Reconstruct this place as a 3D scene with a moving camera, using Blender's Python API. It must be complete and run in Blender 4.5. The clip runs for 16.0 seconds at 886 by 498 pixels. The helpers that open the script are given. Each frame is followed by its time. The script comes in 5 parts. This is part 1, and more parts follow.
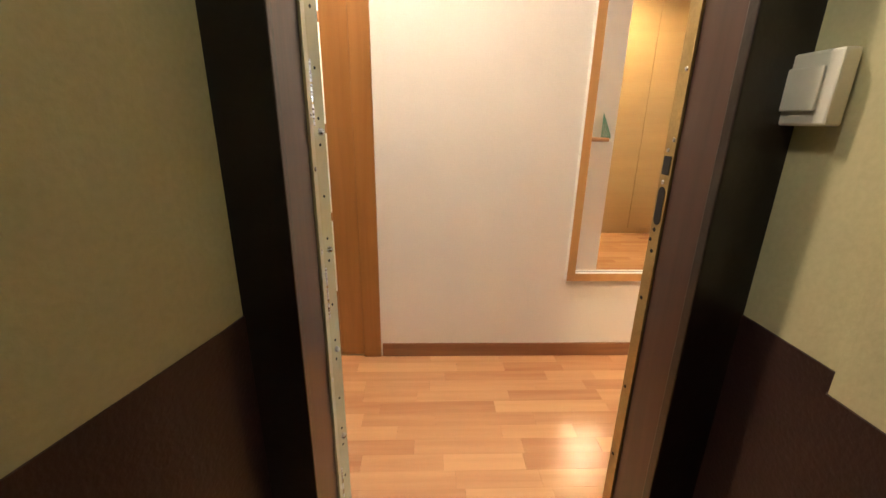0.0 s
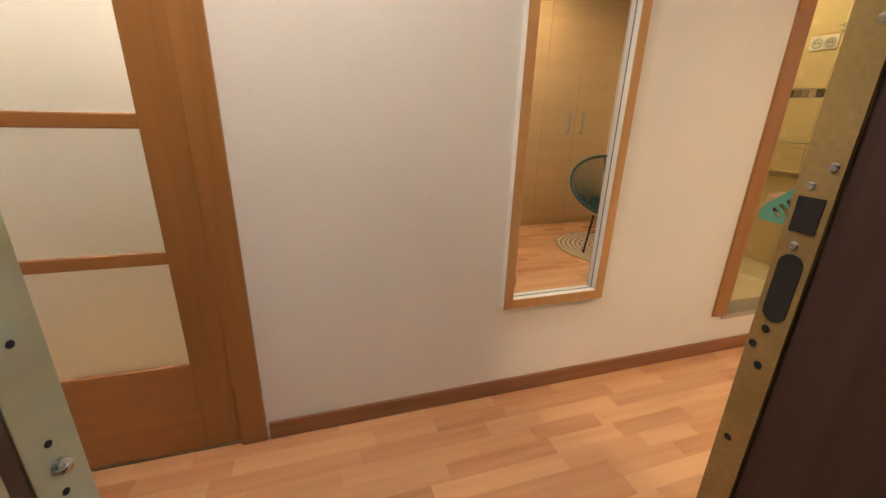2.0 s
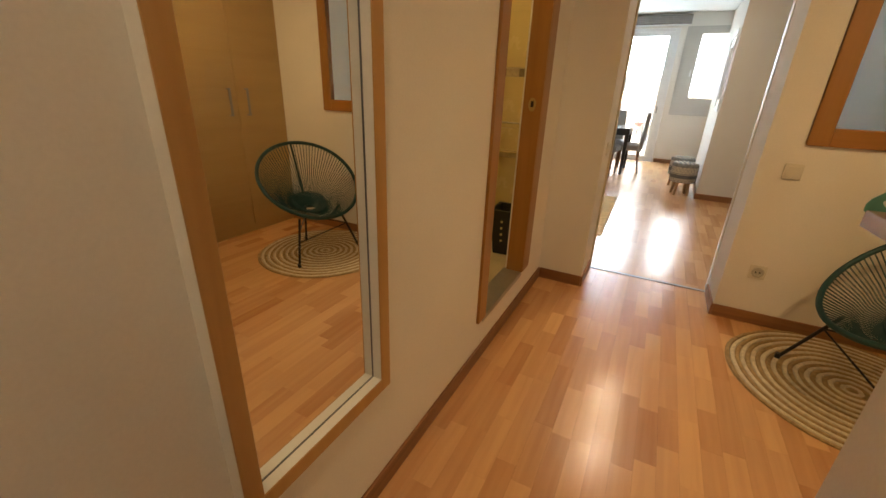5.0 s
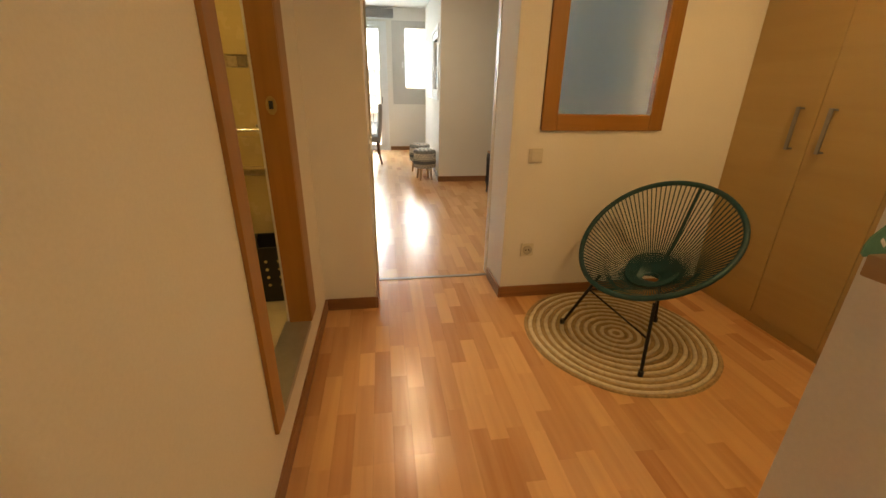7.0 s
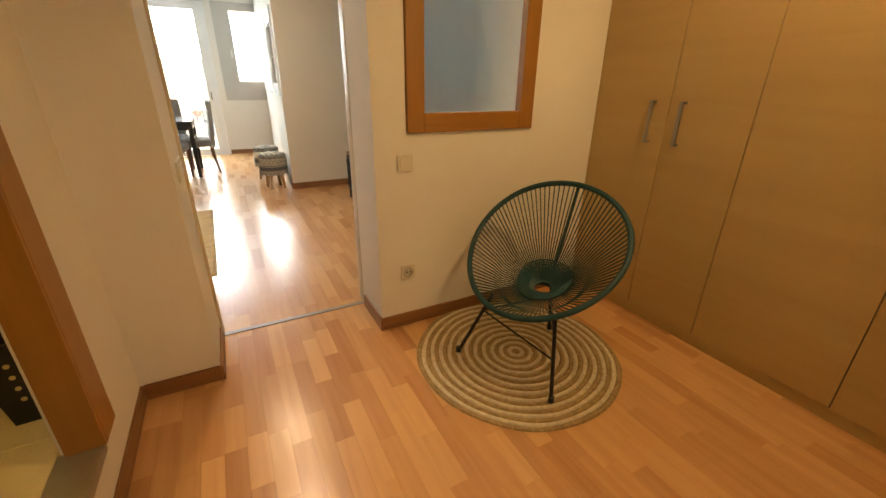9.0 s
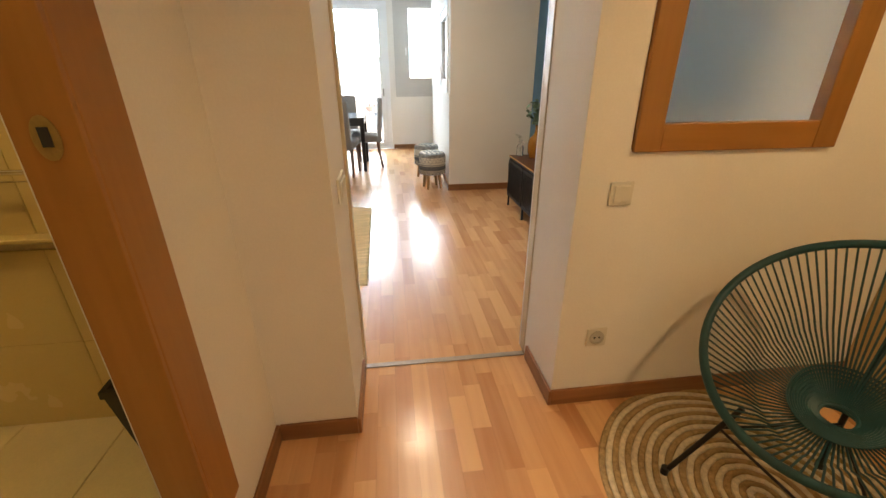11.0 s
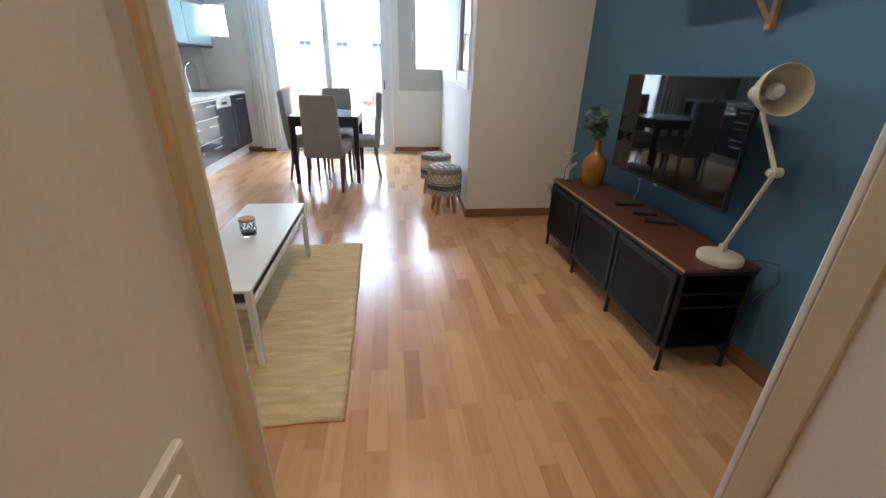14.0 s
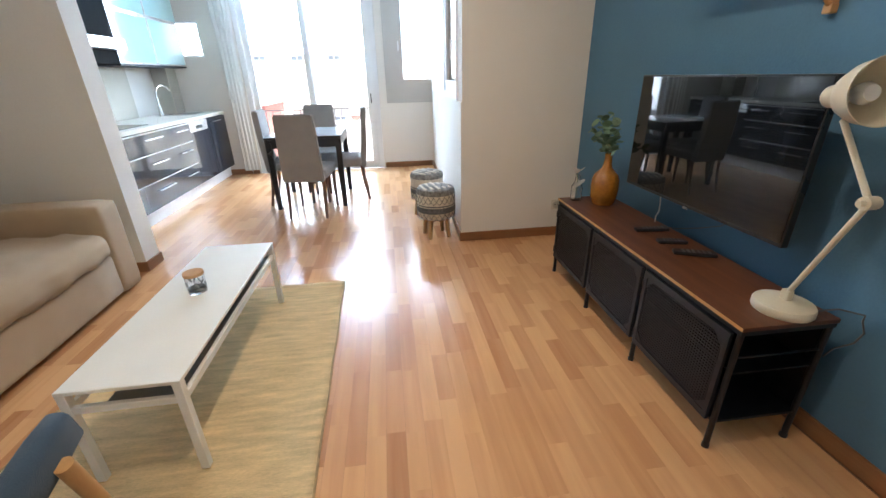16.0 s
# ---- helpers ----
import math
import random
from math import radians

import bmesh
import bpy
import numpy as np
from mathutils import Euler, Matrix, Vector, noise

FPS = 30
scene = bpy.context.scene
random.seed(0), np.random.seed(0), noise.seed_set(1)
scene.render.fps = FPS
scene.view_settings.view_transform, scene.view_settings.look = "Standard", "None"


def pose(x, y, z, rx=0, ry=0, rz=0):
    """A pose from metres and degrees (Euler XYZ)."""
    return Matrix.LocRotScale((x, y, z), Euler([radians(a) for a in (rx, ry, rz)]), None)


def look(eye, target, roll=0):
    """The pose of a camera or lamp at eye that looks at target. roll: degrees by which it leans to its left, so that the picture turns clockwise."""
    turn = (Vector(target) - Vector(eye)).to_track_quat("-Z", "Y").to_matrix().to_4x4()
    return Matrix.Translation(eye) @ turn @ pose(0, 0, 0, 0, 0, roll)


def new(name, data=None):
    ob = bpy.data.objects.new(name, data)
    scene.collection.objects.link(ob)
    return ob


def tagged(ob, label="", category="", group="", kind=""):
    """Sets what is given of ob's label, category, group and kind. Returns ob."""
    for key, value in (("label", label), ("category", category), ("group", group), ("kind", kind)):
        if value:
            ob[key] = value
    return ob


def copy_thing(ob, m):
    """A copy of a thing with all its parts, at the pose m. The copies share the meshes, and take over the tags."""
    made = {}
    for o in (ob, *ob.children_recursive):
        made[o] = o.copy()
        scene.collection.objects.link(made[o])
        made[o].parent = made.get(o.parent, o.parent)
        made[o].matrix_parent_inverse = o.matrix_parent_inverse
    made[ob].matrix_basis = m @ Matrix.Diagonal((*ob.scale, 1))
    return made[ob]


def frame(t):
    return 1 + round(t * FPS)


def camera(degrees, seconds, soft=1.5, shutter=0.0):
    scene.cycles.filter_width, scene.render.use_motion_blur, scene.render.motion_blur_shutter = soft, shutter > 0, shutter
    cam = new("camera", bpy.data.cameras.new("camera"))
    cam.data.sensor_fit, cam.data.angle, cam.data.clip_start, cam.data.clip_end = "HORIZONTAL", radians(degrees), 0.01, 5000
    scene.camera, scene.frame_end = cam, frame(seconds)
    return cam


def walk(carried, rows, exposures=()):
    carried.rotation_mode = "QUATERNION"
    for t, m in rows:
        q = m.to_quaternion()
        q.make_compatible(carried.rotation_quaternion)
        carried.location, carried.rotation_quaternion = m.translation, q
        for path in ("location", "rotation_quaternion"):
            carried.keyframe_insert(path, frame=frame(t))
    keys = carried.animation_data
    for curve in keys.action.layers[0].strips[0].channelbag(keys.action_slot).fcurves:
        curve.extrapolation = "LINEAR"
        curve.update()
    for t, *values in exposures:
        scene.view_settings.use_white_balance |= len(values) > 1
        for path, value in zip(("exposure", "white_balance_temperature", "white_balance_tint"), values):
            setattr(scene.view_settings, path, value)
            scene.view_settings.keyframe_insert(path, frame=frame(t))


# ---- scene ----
cam = camera(95.7, 16.0)
PATH = [
    (0, (1.047, 0.889, 1.194), (1.12, 2.792, 0.583), 0.9),
    (0.5, (1.057, 1.037, 1.205), (1.18, 2.934, 0.585), 0.6),
    (1, (1.067, 1.143, 1.205), (1.285, 3.027, 0.57), 0.5),
    (1.5, (1.055, 1.289, 1.201), (1.448, 3.137, 0.545), 1.0),
    (2, (1.048, 1.412, 1.208), (1.627, 3.207, 0.545), 1.6),
    (2.5, (1.098, 1.519, 1.209), (1.82, 3.26, 0.541), 1.5),
    (3, (1.169, 1.619, 1.204), (2.04, 3.296, 0.549), 1.3),
    (3.5, (1.224, 1.728, 1.203), (2.305, 3.274, 0.538), 1.6),
    (3.7, (1.236, 1.781, 1.217), (2.414, 3.249, 0.541), 1.8),
    (5.8, (1.606, 2.28, 1.251), (3.405, 2.719, 0.495), 1.6),
    (6, (1.652, 2.282, 1.245), (3.474, 2.62, 0.492), 1.4),
    (6.5, (1.811, 2.362, 1.254), (3.665, 2.385, 0.504), 1.0),
    (7, (1.928, 2.38, 1.259), (3.762, 2.102, 0.511), 0.9),
    (7.5, (2.08, 2.333, 1.261), (3.854, 1.797, 0.508), 0.7),
    (8, (2.217, 2.281, 1.267), (3.887, 1.487, 0.503), 0.9),
    (8.2, (2.25, 2.255, 1.267), (3.871, 1.369, 0.499), 0.8),
    (10.3, (2.66, 2.278, 1.268), (4.407, 1.714, 0.474), -0.1),
    (10.5, (2.744, 2.268, 1.267), (4.526, 1.828, 0.473), -0.3),
    (11, (2.927, 2.275, 1.271), (4.748, 2.042, 0.477), -0.2),
    (11.5, (3.127, 2.319, 1.261), (4.953, 2.14, 0.465), -0.0),
    (12, (3.333, 2.345, 1.271), (5.158, 2.176, 0.469), -0.1),
    (12.5, (3.547, 2.316, 1.267), (5.376, 2.185, 0.467), -0.2),
    (13, (3.766, 2.279, 1.262), (5.596, 2.16, 0.465), 0.3),
    (13.5, (3.951, 2.266, 1.258), (5.773, 2.102, 0.448), 0.7),
    (14, (4.134, 2.264, 1.253), (5.941, 2.023, 0.43), 1.5),
    (14.5, (4.311, 2.21, 1.246), (6.094, 1.857, 0.412), 1.3),
    (15, (4.436, 2.122, 1.261), (6.193, 1.65, 0.431), 0.5),
    (15.5, (4.495, 2.102, 1.269), (6.265, 1.648, 0.455), -0.5),
    (16, (4.539, 2.147, 1.27), (6.36, 1.914, 0.477), -1.3),
]
walk(cam, [(t, look(eye, target, roll)) for t, eye, target, roll in PATH], [
    (0.0, 3.20, 5850, 10), (1.0, 3.20, 5850, 10), (1.5, 2.92, 5750, 10), (2.0, 2.70, 5400, 10), (2.5, 2.66, 5200, 10), (3.0, 2.63, 5000, 10), (3.4, 2.21, 4900, 10), (3.7, 1.98, 4900, 10), (5.8, 1.58, 8800, 10), (8.2, 1.68, 8800, 10),
    (10.5, 1.95, 7250, 10), (11.5, 1.80, 6800, 10), (12.0, 1.50, 6300, 10), (13.0, 1.35, 6000, 10), (14.0, 1.43, 6050, 10), (14.5, 1.63, 6150, 10), (15.0, 1.75, 6100, 10), (16.0, 1.93, 6100, 10)])

# ---- light ----
world = bpy.data.worlds.new("sky_world")
scene.world = world
world.use_nodes = True
sky = world.node_tree.nodes.new("ShaderNodeTexSky")
sky.sky_type, sky.sun_disc = "NISHITA", False
sky.sun_elevation, sky.sun_rotation = radians(48), radians(-100)
world.node_tree.links.new(sky.outputs[0], world.node_tree.nodes["Background"].inputs[0])
world.node_tree.nodes["Background"].inputs[1].default_value = 0.15


def lamp(name, kind, energy, color, m, size=0.1, size_y=None, angle=0.0):
    data = bpy.data.lights.new(name, kind)
    data.energy, data.color = energy, color
    if kind == "AREA":
        data.shape = "RECTANGLE" if size_y else "DISK"
        data.size = size
        if size_y:
            data.size_y = size_y
    elif kind == "SUN":
        data.angle = angle
    elif kind == "SPOT":
        data.spot_size, data.spot_blend, data.shadow_soft_size = angle, 0.7, size
    else:
        data.shadow_soft_size = size
    ob = new(name, data)
    ob.matrix_world = m
    return ob


WARM = (1.0, 0.70, 0.40)
DAY = (0.55, 0.78, 1.0)
lamp("sun", "SUN", 5.0, (1.0, 0.94, 0.85), look((0, 0, 20), (12, 4.5, 5)), angle=radians(0.5))
# daylight standing in the balcony door, the side window and the little window
lamp("daylight_door", "AREA", 20, DAY, look((10.93, 3.13, 1.95), (7.0, 3.05, 1.0)), 1.65, 0.75)
lamp("daylight_window", "AREA", 2.2, DAY, look((10.90, 1.66, 1.79), (7.6, 1.9, 1.4)), 0.40, 1.02)
# ceiling lamps
lamp("hall_lamp_light", "AREA", 3.9, (1.0, 0.77, 0.53), pose(0.85, 2.06, 2.60), 0.12)
lamp("nook_lamp_light", "SPOT", 17, (1.0, 0.72, 0.38), pose(2.84, 0.84, 2.58), 0.07, angle=radians(156))
lamp("bath_lamp_light", "POINT", 3.6, (1.0, 0.75, 0.34), pose(3.3, 3.5, 2.40), 0.06)
for x in (5.36, 6.35):
    lamp("spot_light", "AREA", 3.8, (1.0, 0.82, 0.60), pose(x, 2.12, 2.64), 0.09)
# unseen fill lamp, added to brighten the stairwell's east wall
lamp("landing_fill_light", "POINT", 2.1, (1.0, 0.95, 0.76), pose(0.80, 1.40, 2.40), 0.06)

# ---- materials ----


def shader(name):
    m = bpy.data.materials.new(name)
    m.use_nodes = True
    return m, m.node_tree.nodes, m.node_tree.links, m.node_tree.nodes["Principled BSDF"]


def mat(name, color, rough=0.6, metal=0.0, scale=8.0, vary=0.12, bump=0.1, fine=140.0, stretch=(1, 1, 1), coat=0.0, sheen=0.0,
        per_object=0.0, spec=0.5):
    """A painted, woven or metal surface: colour with broad and fine variation and a fine relief."""
    m, n, l, b = shader(name)
    co = n.new("ShaderNodeTexCoord")
    mp = n.new("ShaderNodeMapping")
    mp.inputs["Scale"].default_value = stretch
    l.new(co.outputs["Object"], mp.inputs[0])
    a = n.new("ShaderNodeTexNoise")
    a.inputs["Scale"].default_value, a.inputs["Detail"].default_value = scale, 4
    f = n.new("ShaderNodeTexNoise")
    f.inputs["Scale"].default_value, f.inputs["Detail"].default_value = fine, 3
    for t in (a, f):
        l.new(mp.outputs[0], t.inputs["Vector"])
    mix = n.new("ShaderNodeMath")
    mix.operation = "MULTIPLY_ADD"
    mix.inputs[1].default_value = 0.6
    l.new(a.outputs[0], mix.inputs[0])
    half = n.new("ShaderNodeMath")
    half.operation = "MULTIPLY"
    half.inputs[1].default_value = 0.4
    l.new(f.outputs[0], half.inputs[0])
    l.new(half.outputs[0], mix.inputs[2])
    ramp = n.new("ShaderNodeValToRGB")
    lo = [max(0.0, c * (1 - vary * 1.6)) for c in color]
    hi = [min(1.0, c * (1 + vary * 1.6)) for c in color]
    ramp.color_ramp.elements[0].position, ramp.color_ramp.elements[1].position = 0.25, 0.75
    ramp.color_ramp.elements[0].color, ramp.color_ramp.elements[1].color = (*lo, 1), (*hi, 1)
    l.new(mix.outputs[0], ramp.inputs[0])
    out = ramp.outputs[0]
    if per_object:
        info = n.new("ShaderNodeObjectInfo")
        hsv = n.new("ShaderNodeHueSaturation")
        mr = n.new("ShaderNodeMapRange")
        mr.inputs["To Min"].default_value, mr.inputs["To Max"].default_value = 1 - per_object, 1 + per_object
        l.new(info.outputs["Random"], mr.inputs[0])
        l.new(mr.outputs[0], hsv.inputs["Value"])
        l.new(out, hsv.inputs["Color"])
        out = hsv.outputs[0]
    l.new(out, b.inputs["Base Color"])
    mr = n.new("ShaderNodeMapRange")
    mr.inputs["To Min"].default_value, mr.inputs["To Max"].default_value = max(0.02, rough - min(0.08, rough * 0.4)), min(1, rough + min(0.08, rough * 0.4))
    l.new(a.outputs[0], mr.inputs[0])
    l.new(mr.outputs[0], b.inputs["Roughness"])
    b.inputs["Metallic"].default_value = metal
    b.inputs["Coat Weight"].default_value = coat
    b.inputs["Coat Roughness"].default_value = 0.1
    b.inputs["Sheen Weight"].default_value = sheen
    b.inputs["Specular IOR Level"].default_value = spec
    if bump:
        bp = n.new("ShaderNodeBump")
        bp.inputs["Strength"].default_value, bp.inputs["Distance"].default_value = bump, 0.004
        l.new(f.outputs[0], bp.inputs["Height"])
        l.new(bp.outputs[0], b.inputs["Normal"])
    return m


def wood(name, dark, light, rough=0.4, axis="X", scale=1.0, vary=0.0, coat=0.0, ring=1.0):
    """Wood with long grain along an axis; vary shifts the tone from piece to piece."""
    m, n, l, b = shader(name)
    geo = n.new("ShaderNodeNewGeometry")
    info = n.new("ShaderNodeObjectInfo")
    rnd = n.new("ShaderNodeMath")
    rnd.operation = "ADD"
    l.new(info.outputs["Random"], rnd.inputs[0])
    l.new(geo.outputs["Random Per Island"], rnd.inputs[1])
    fr = n.new("ShaderNodeMath")
    fr.operation = "FRACT"
    l.new(rnd.outputs[0], fr.inputs[0])
    mp = n.new("ShaderNodeMapping")
    mp.inputs["Scale"].default_value = [2.2 * scale if a == axis else 34 * scale for a in "XYZ"]
    l.new(geo.outputs["Position"], mp.inputs[0])
    comb = n.new("ShaderNodeCombineXYZ")
    mul = n.new("ShaderNodeMath")
    mul.operation = "MULTIPLY"
    mul.inputs[1].default_value = 37.0 if vary else 0.0
    l.new(fr.outputs[0], mul.inputs[0])
    for i in range(3):
        l.new(mul.outputs[0], comb.inputs[i])
    l.new(comb.outputs[0], mp.inputs["Location"])
    g = n.new("ShaderNodeTexNoise")
    g.inputs["Scale"].default_value, g.inputs["Detail"].default_value = 1.0, 6
    g.inputs["Distortion"].default_value = 0.6 * ring
    l.new(mp.outputs[0], g.inputs["Vector"])
    big = n.new("ShaderNodeTexNoise")
    big.inputs["Scale"].default_value = 1.3
    l.new(geo.outputs["Position"], big.inputs["Vector"])
    add = n.new("ShaderNodeMath")
    add.operation = "MULTIPLY_ADD"
    add.inputs[1].default_value = 0.55
    l.new(g.outputs[0], add.inputs[0])
    skew = n.new("ShaderNodeMath")
    skew.operation = "POWER"
    skew.inputs[1].default_value = 0.6
    l.new(fr.outputs[0], skew.inputs[0])
    tone = n.new("ShaderNodeMath")
    tone.operation = "MULTIPLY_ADD"
    tone.inputs[1].default_value = vary
    l.new(skew.outputs[0], tone.inputs[0])
    sm = n.new("ShaderNodeMath")
    sm.operation = "MULTIPLY"
    sm.inputs[1].default_value = 0.2
    l.new(big.outputs[0], sm.inputs[0])
    l.new(sm.outputs[0], tone.inputs[2])
    l.new(tone.outputs[0], add.inputs[2])
    ramp = n.new("ShaderNodeValToRGB")
    ramp.color_ramp.elements[0].position, ramp.color_ramp.elements[1].position = 0.22, 0.62 + vary * 0.55
    ramp.color_ramp.elements[0].color, ramp.color_ramp.elements[1].color = (*dark, 1), (*light, 1)
    l.new(add.outputs[0], ramp.inputs[0])
    l.new(ramp.outputs[0], b.inputs["Base Color"])
    rr = n.new("ShaderNodeMapRange")
    rr.inputs["To Min"].default_value, rr.inputs["To Max"].default_value = max(0.03, rough - 0.06), rough + 0.08
    l.new(big.outputs[0], rr.inputs[0])
    l.new(rr.outputs[0], b.inputs["Roughness"])
    b.inputs["Coat Weight"].default_value, b.inputs["Coat Roughness"].default_value = coat, 0.12
    bp = n.new("ShaderNodeBump")
    bp.inputs["Strength"].default_value, bp.inputs["Distance"].default_value = 0.08, 0.002
    l.new(g.outputs[0], bp.inputs["Height"])
    l.new(bp.outputs[0], b.inputs["Normal"])
    return m


def glass(name, color=(1, 1, 1), rough=0.0, ior=1.45, through_frosted=False):
    m, n, l, b = shader(name)
    b.inputs["Base Color"].default_value = (*color, 1)
    b.inputs["Roughness"].default_value = rough
    b.inputs["IOR"].default_value = ior
    b.inputs["Transmission Weight"].default_value = 1.0
    if rough > 0:
        t = n.new("ShaderNodeTexNoise")
        t.inputs["Scale"].default_value = 260
        bp = n.new("ShaderNodeBump")
        bp.inputs["Strength"].default_value, bp.inputs["Distance"].default_value = 0.12, 0.002
        l.new(t.outputs[0], bp.inputs["Height"])
        l.new(bp.outputs[0], b.inputs["Normal"])
    return m


def glow(name, color, strength):
    m, n, l, b = shader(name)
    b.inputs["Emission Color"].default_value = (*color, 1)
    b.inputs["Emission Strength"].default_value = strength
    return m


PLASTER = mat("white_plaster", (0.78, 0.75, 0.70), 0.85, scale=1.6, vary=0.035, bump=0.08, fine=130, spec=0.25)
BLUE = mat("blue_paint", (0.095, 0.205, 0.320), 0.7, scale=1.4, vary=0.06, bump=0.22, fine=95, spec=0.3)
CEIL = mat("ceiling_paint", (0.82, 0.81, 0.79), 0.9, scale=1.2, vary=0.02, bump=0.15, fine=80, spec=0.2)
LANDING = mat("olive_paint", (0.46, 0.415, 0.245), 0.75, scale=2.2, vary=0.08, bump=0.14, fine=110, spec=0.3)
DADO = mat("brown_gloss_paint", (0.028, 0.010, 0.009), 0.45, scale=3, vary=0.25, bump=0.3, fine=120)
WHITE = mat("white_lacquer", (0.80, 0.79, 0.75), 0.35, scale=5, vary=0.03, bump=0.03)
CREAMPAINT = mat("cream_door_paint", (0.62, 0.52, 0.36), 0.4, scale=5, vary=0.05, bump=0.03)
PVC = mat("white_pvc", (0.80, 0.81, 0.82), 0.35, scale=4, vary=0.03, bump=0.02)
# white plastic made darker: the shade inside socket cups is in this colour
CUPSHADE = mat("shaded_cup_plastic", (0.50, 0.47, 0.40), 0.4, scale=12, vary=0.04, bump=0.02)
PLASTIC = mat("white_plastic", (0.68, 0.64, 0.55), 0.35, scale=12, vary=0.03, bump=0.02)
FLOOR = wood("beech_laminate", (0.42, 0.170, 0.068), (0.72, 0.40, 0.185), 0.21, "X", 0.8, 0.56, 0.35, 0.5)
FLOOR.node_tree.nodes["Principled BSDF"].inputs["Coat Roughness"].default_value = 0.27
SUBFLOOR = mat("floor_seam", (0.20, 0.09, 0.035), 0.5, scale=6)
BASEB = wood("beech_baseboard", (0.20, 0.085, 0.035), (0.38, 0.18, 0.075), 0.45, "X", 0.8)
BASEBY = wood("beech_baseboard_cross", (0.20, 0.085, 0.035), (0.38, 0.18, 0.075), 0.45, "Y", 0.8)
BEECH = wood("beech_door", (0.29, 0.128, 0.030), (0.40, 0.19, 0.052), 0.35, "Z", 0.7, coat=0.15)
BEECHX = wood("beech_rail", (0.31, 0.135, 0.032), (0.43, 0.20, 0.055), 0.35, "X", 0.7, coat=0.15)
BEECHY = wood("beech_rail_cross", (0.31, 0.135, 0.032), (0.43, 0.20, 0.055), 0.35, "Y", 0.7, coat=0.15)
MIRWOOD = wood("mirror_oak", (0.44, 0.23, 0.075), (0.56, 0.32, 0.12), 0.4, "Z", 0.8)
WARD = wood("pale_maple", (0.44, 0.295, 0.125), (0.52, 0.365, 0.170), 0.34, "X", 0.35)
DOORDARK = wood("dark_walnut", (0.030, 0.014, 0.010), (0.075, 0.036, 0.026), 0.38, "Z", 1.0)
BLACKPAINT = mat("black_brown_paint", (0.012, 0.007, 0.006), 0.35, scale=5, vary=0.3, bump=0.2, fine=60)
CREAM = mat("cream_steel", (0.46, 0.42, 0.23), 0.4, 0.0, scale=6, vary=0.06, bump=0.05, fine=40)
BRASS = mat("brass_plate", (0.42, 0.31, 0.12), 0.42, 0.7, scale=9, vary=0.15, bump=0.05)
STEEL = mat("brushed_steel", (0.60, 0.59, 0.57), 0.28, 1.0, scale=20, vary=0.08, bump=0.04, stretch=(1, 1, 12))
SATIN = mat("satin_steel", (0.34, 0.33, 0.31), 0.4, 0.9, scale=20, vary=0.06, bump=0.03, stretch=(1, 1, 10))
CHROME = mat("chrome", (0.8, 0.8, 0.8), 0.08, 1.0, scale=6, vary=0.02, bump=0.0)
STRIP = mat("worn_bronze_strip", (0.34, 0.28, 0.22), 0.45, 0.7, scale=14, vary=0.12, bump=0.05)
ALU = mat("aluminium", (0.48, 0.47, 0.45), 0.42, 0.9, scale=14, vary=0.08, bump=0.05)
# near-black for flat patches that stand in for the shade inside holes
DARKHOLE = mat("hole_shade", (0.012, 0.010, 0.008), 0.8, scale=9)
TILE = mat("cream_tile", (0.66, 0.52, 0.26), 0.25, scale=5, vary=0.03, bump=0.03, per_object=0.05)
TILEFLOOR = mat("cream_floor_tile", (0.68, 0.57, 0.36), 0.4, scale=6, vary=0.06, bump=0.06, per_object=0.04)
GROUT = mat("grout", (0.60, 0.50, 0.31), 0.9, scale=30)
MOSAIC = mat("mosaic_tile", (0.34, 0.27, 0.17), 0.2, scale=40, vary=0.15, bump=0.0, per_object=0.75)
MIRROR, _n, _l, _b = shader("mirror_silver")
_b.inputs["Base Color"].default_value = (0.86, 0.86, 0.84, 1)
_b.inputs["Metallic"].default_value, _b.inputs["Roughness"].default_value = 1.0, 0.015
FROST = glass("frosted_glass", (0.93, 0.96, 0.95), 0.55)
CLEAR = glass("clear_glass", (1, 1, 1), 0.0)
BLACKM = mat("black_steel", (0.011, 0.013, 0.018), 0.42, 0.3, scale=14, vary=0.2, bump=0.08)
BENCHTOP = wood("brown_pine_top", (0.075, 0.024, 0.010), (0.175, 0.064, 0.026), 0.38, "X", 0.9, coat=0.2)
SCREEN = mat("tv_screen", (0.006, 0.007, 0.008), 0.02, scale=3, vary=0.1, bump=0.0, spec=0.45)
TVBLACK = mat("tv_bezel", (0.012, 0.012, 0.013), 0.3, scale=9, bump=0.02)
TEAL = mat("teal_cord", (0.006, 0.055, 0.062), 0.45, scale=24, vary=0.2, bump=0.1)
BLACKROD = mat("black_rod", (0.014, 0.012, 0.012), 0.4, 0.2, scale=20, vary=0.2)
JUTE = mat("jute_braid", (0.40, 0.27, 0.13), 0.95, scale=60, vary=0.35, bump=0.9, fine=260)
JUTEWHITE = mat("white_braid", (0.70, 0.60, 0.44), 0.95, scale=60, vary=0.22, bump=0.9, fine=260)
RUG = mat("flat_woven_jute", (0.70, 0.52, 0.28), 0.95, scale=5, vary=0.24, bump=1.0, fine=70, stretch=(7, 1.0, 1))
SOFA = mat("beige_twill", (0.43, 0.32, 0.21), 0.92, scale=6, vary=0.07, bump=0.6, fine=420, sheen=0.2)
CUSHION = mat("cream_knit", (0.55, 0.43, 0.29), 0.95, scale=20, vary=0.1, bump=1.0, fine=200, sheen=0.2)
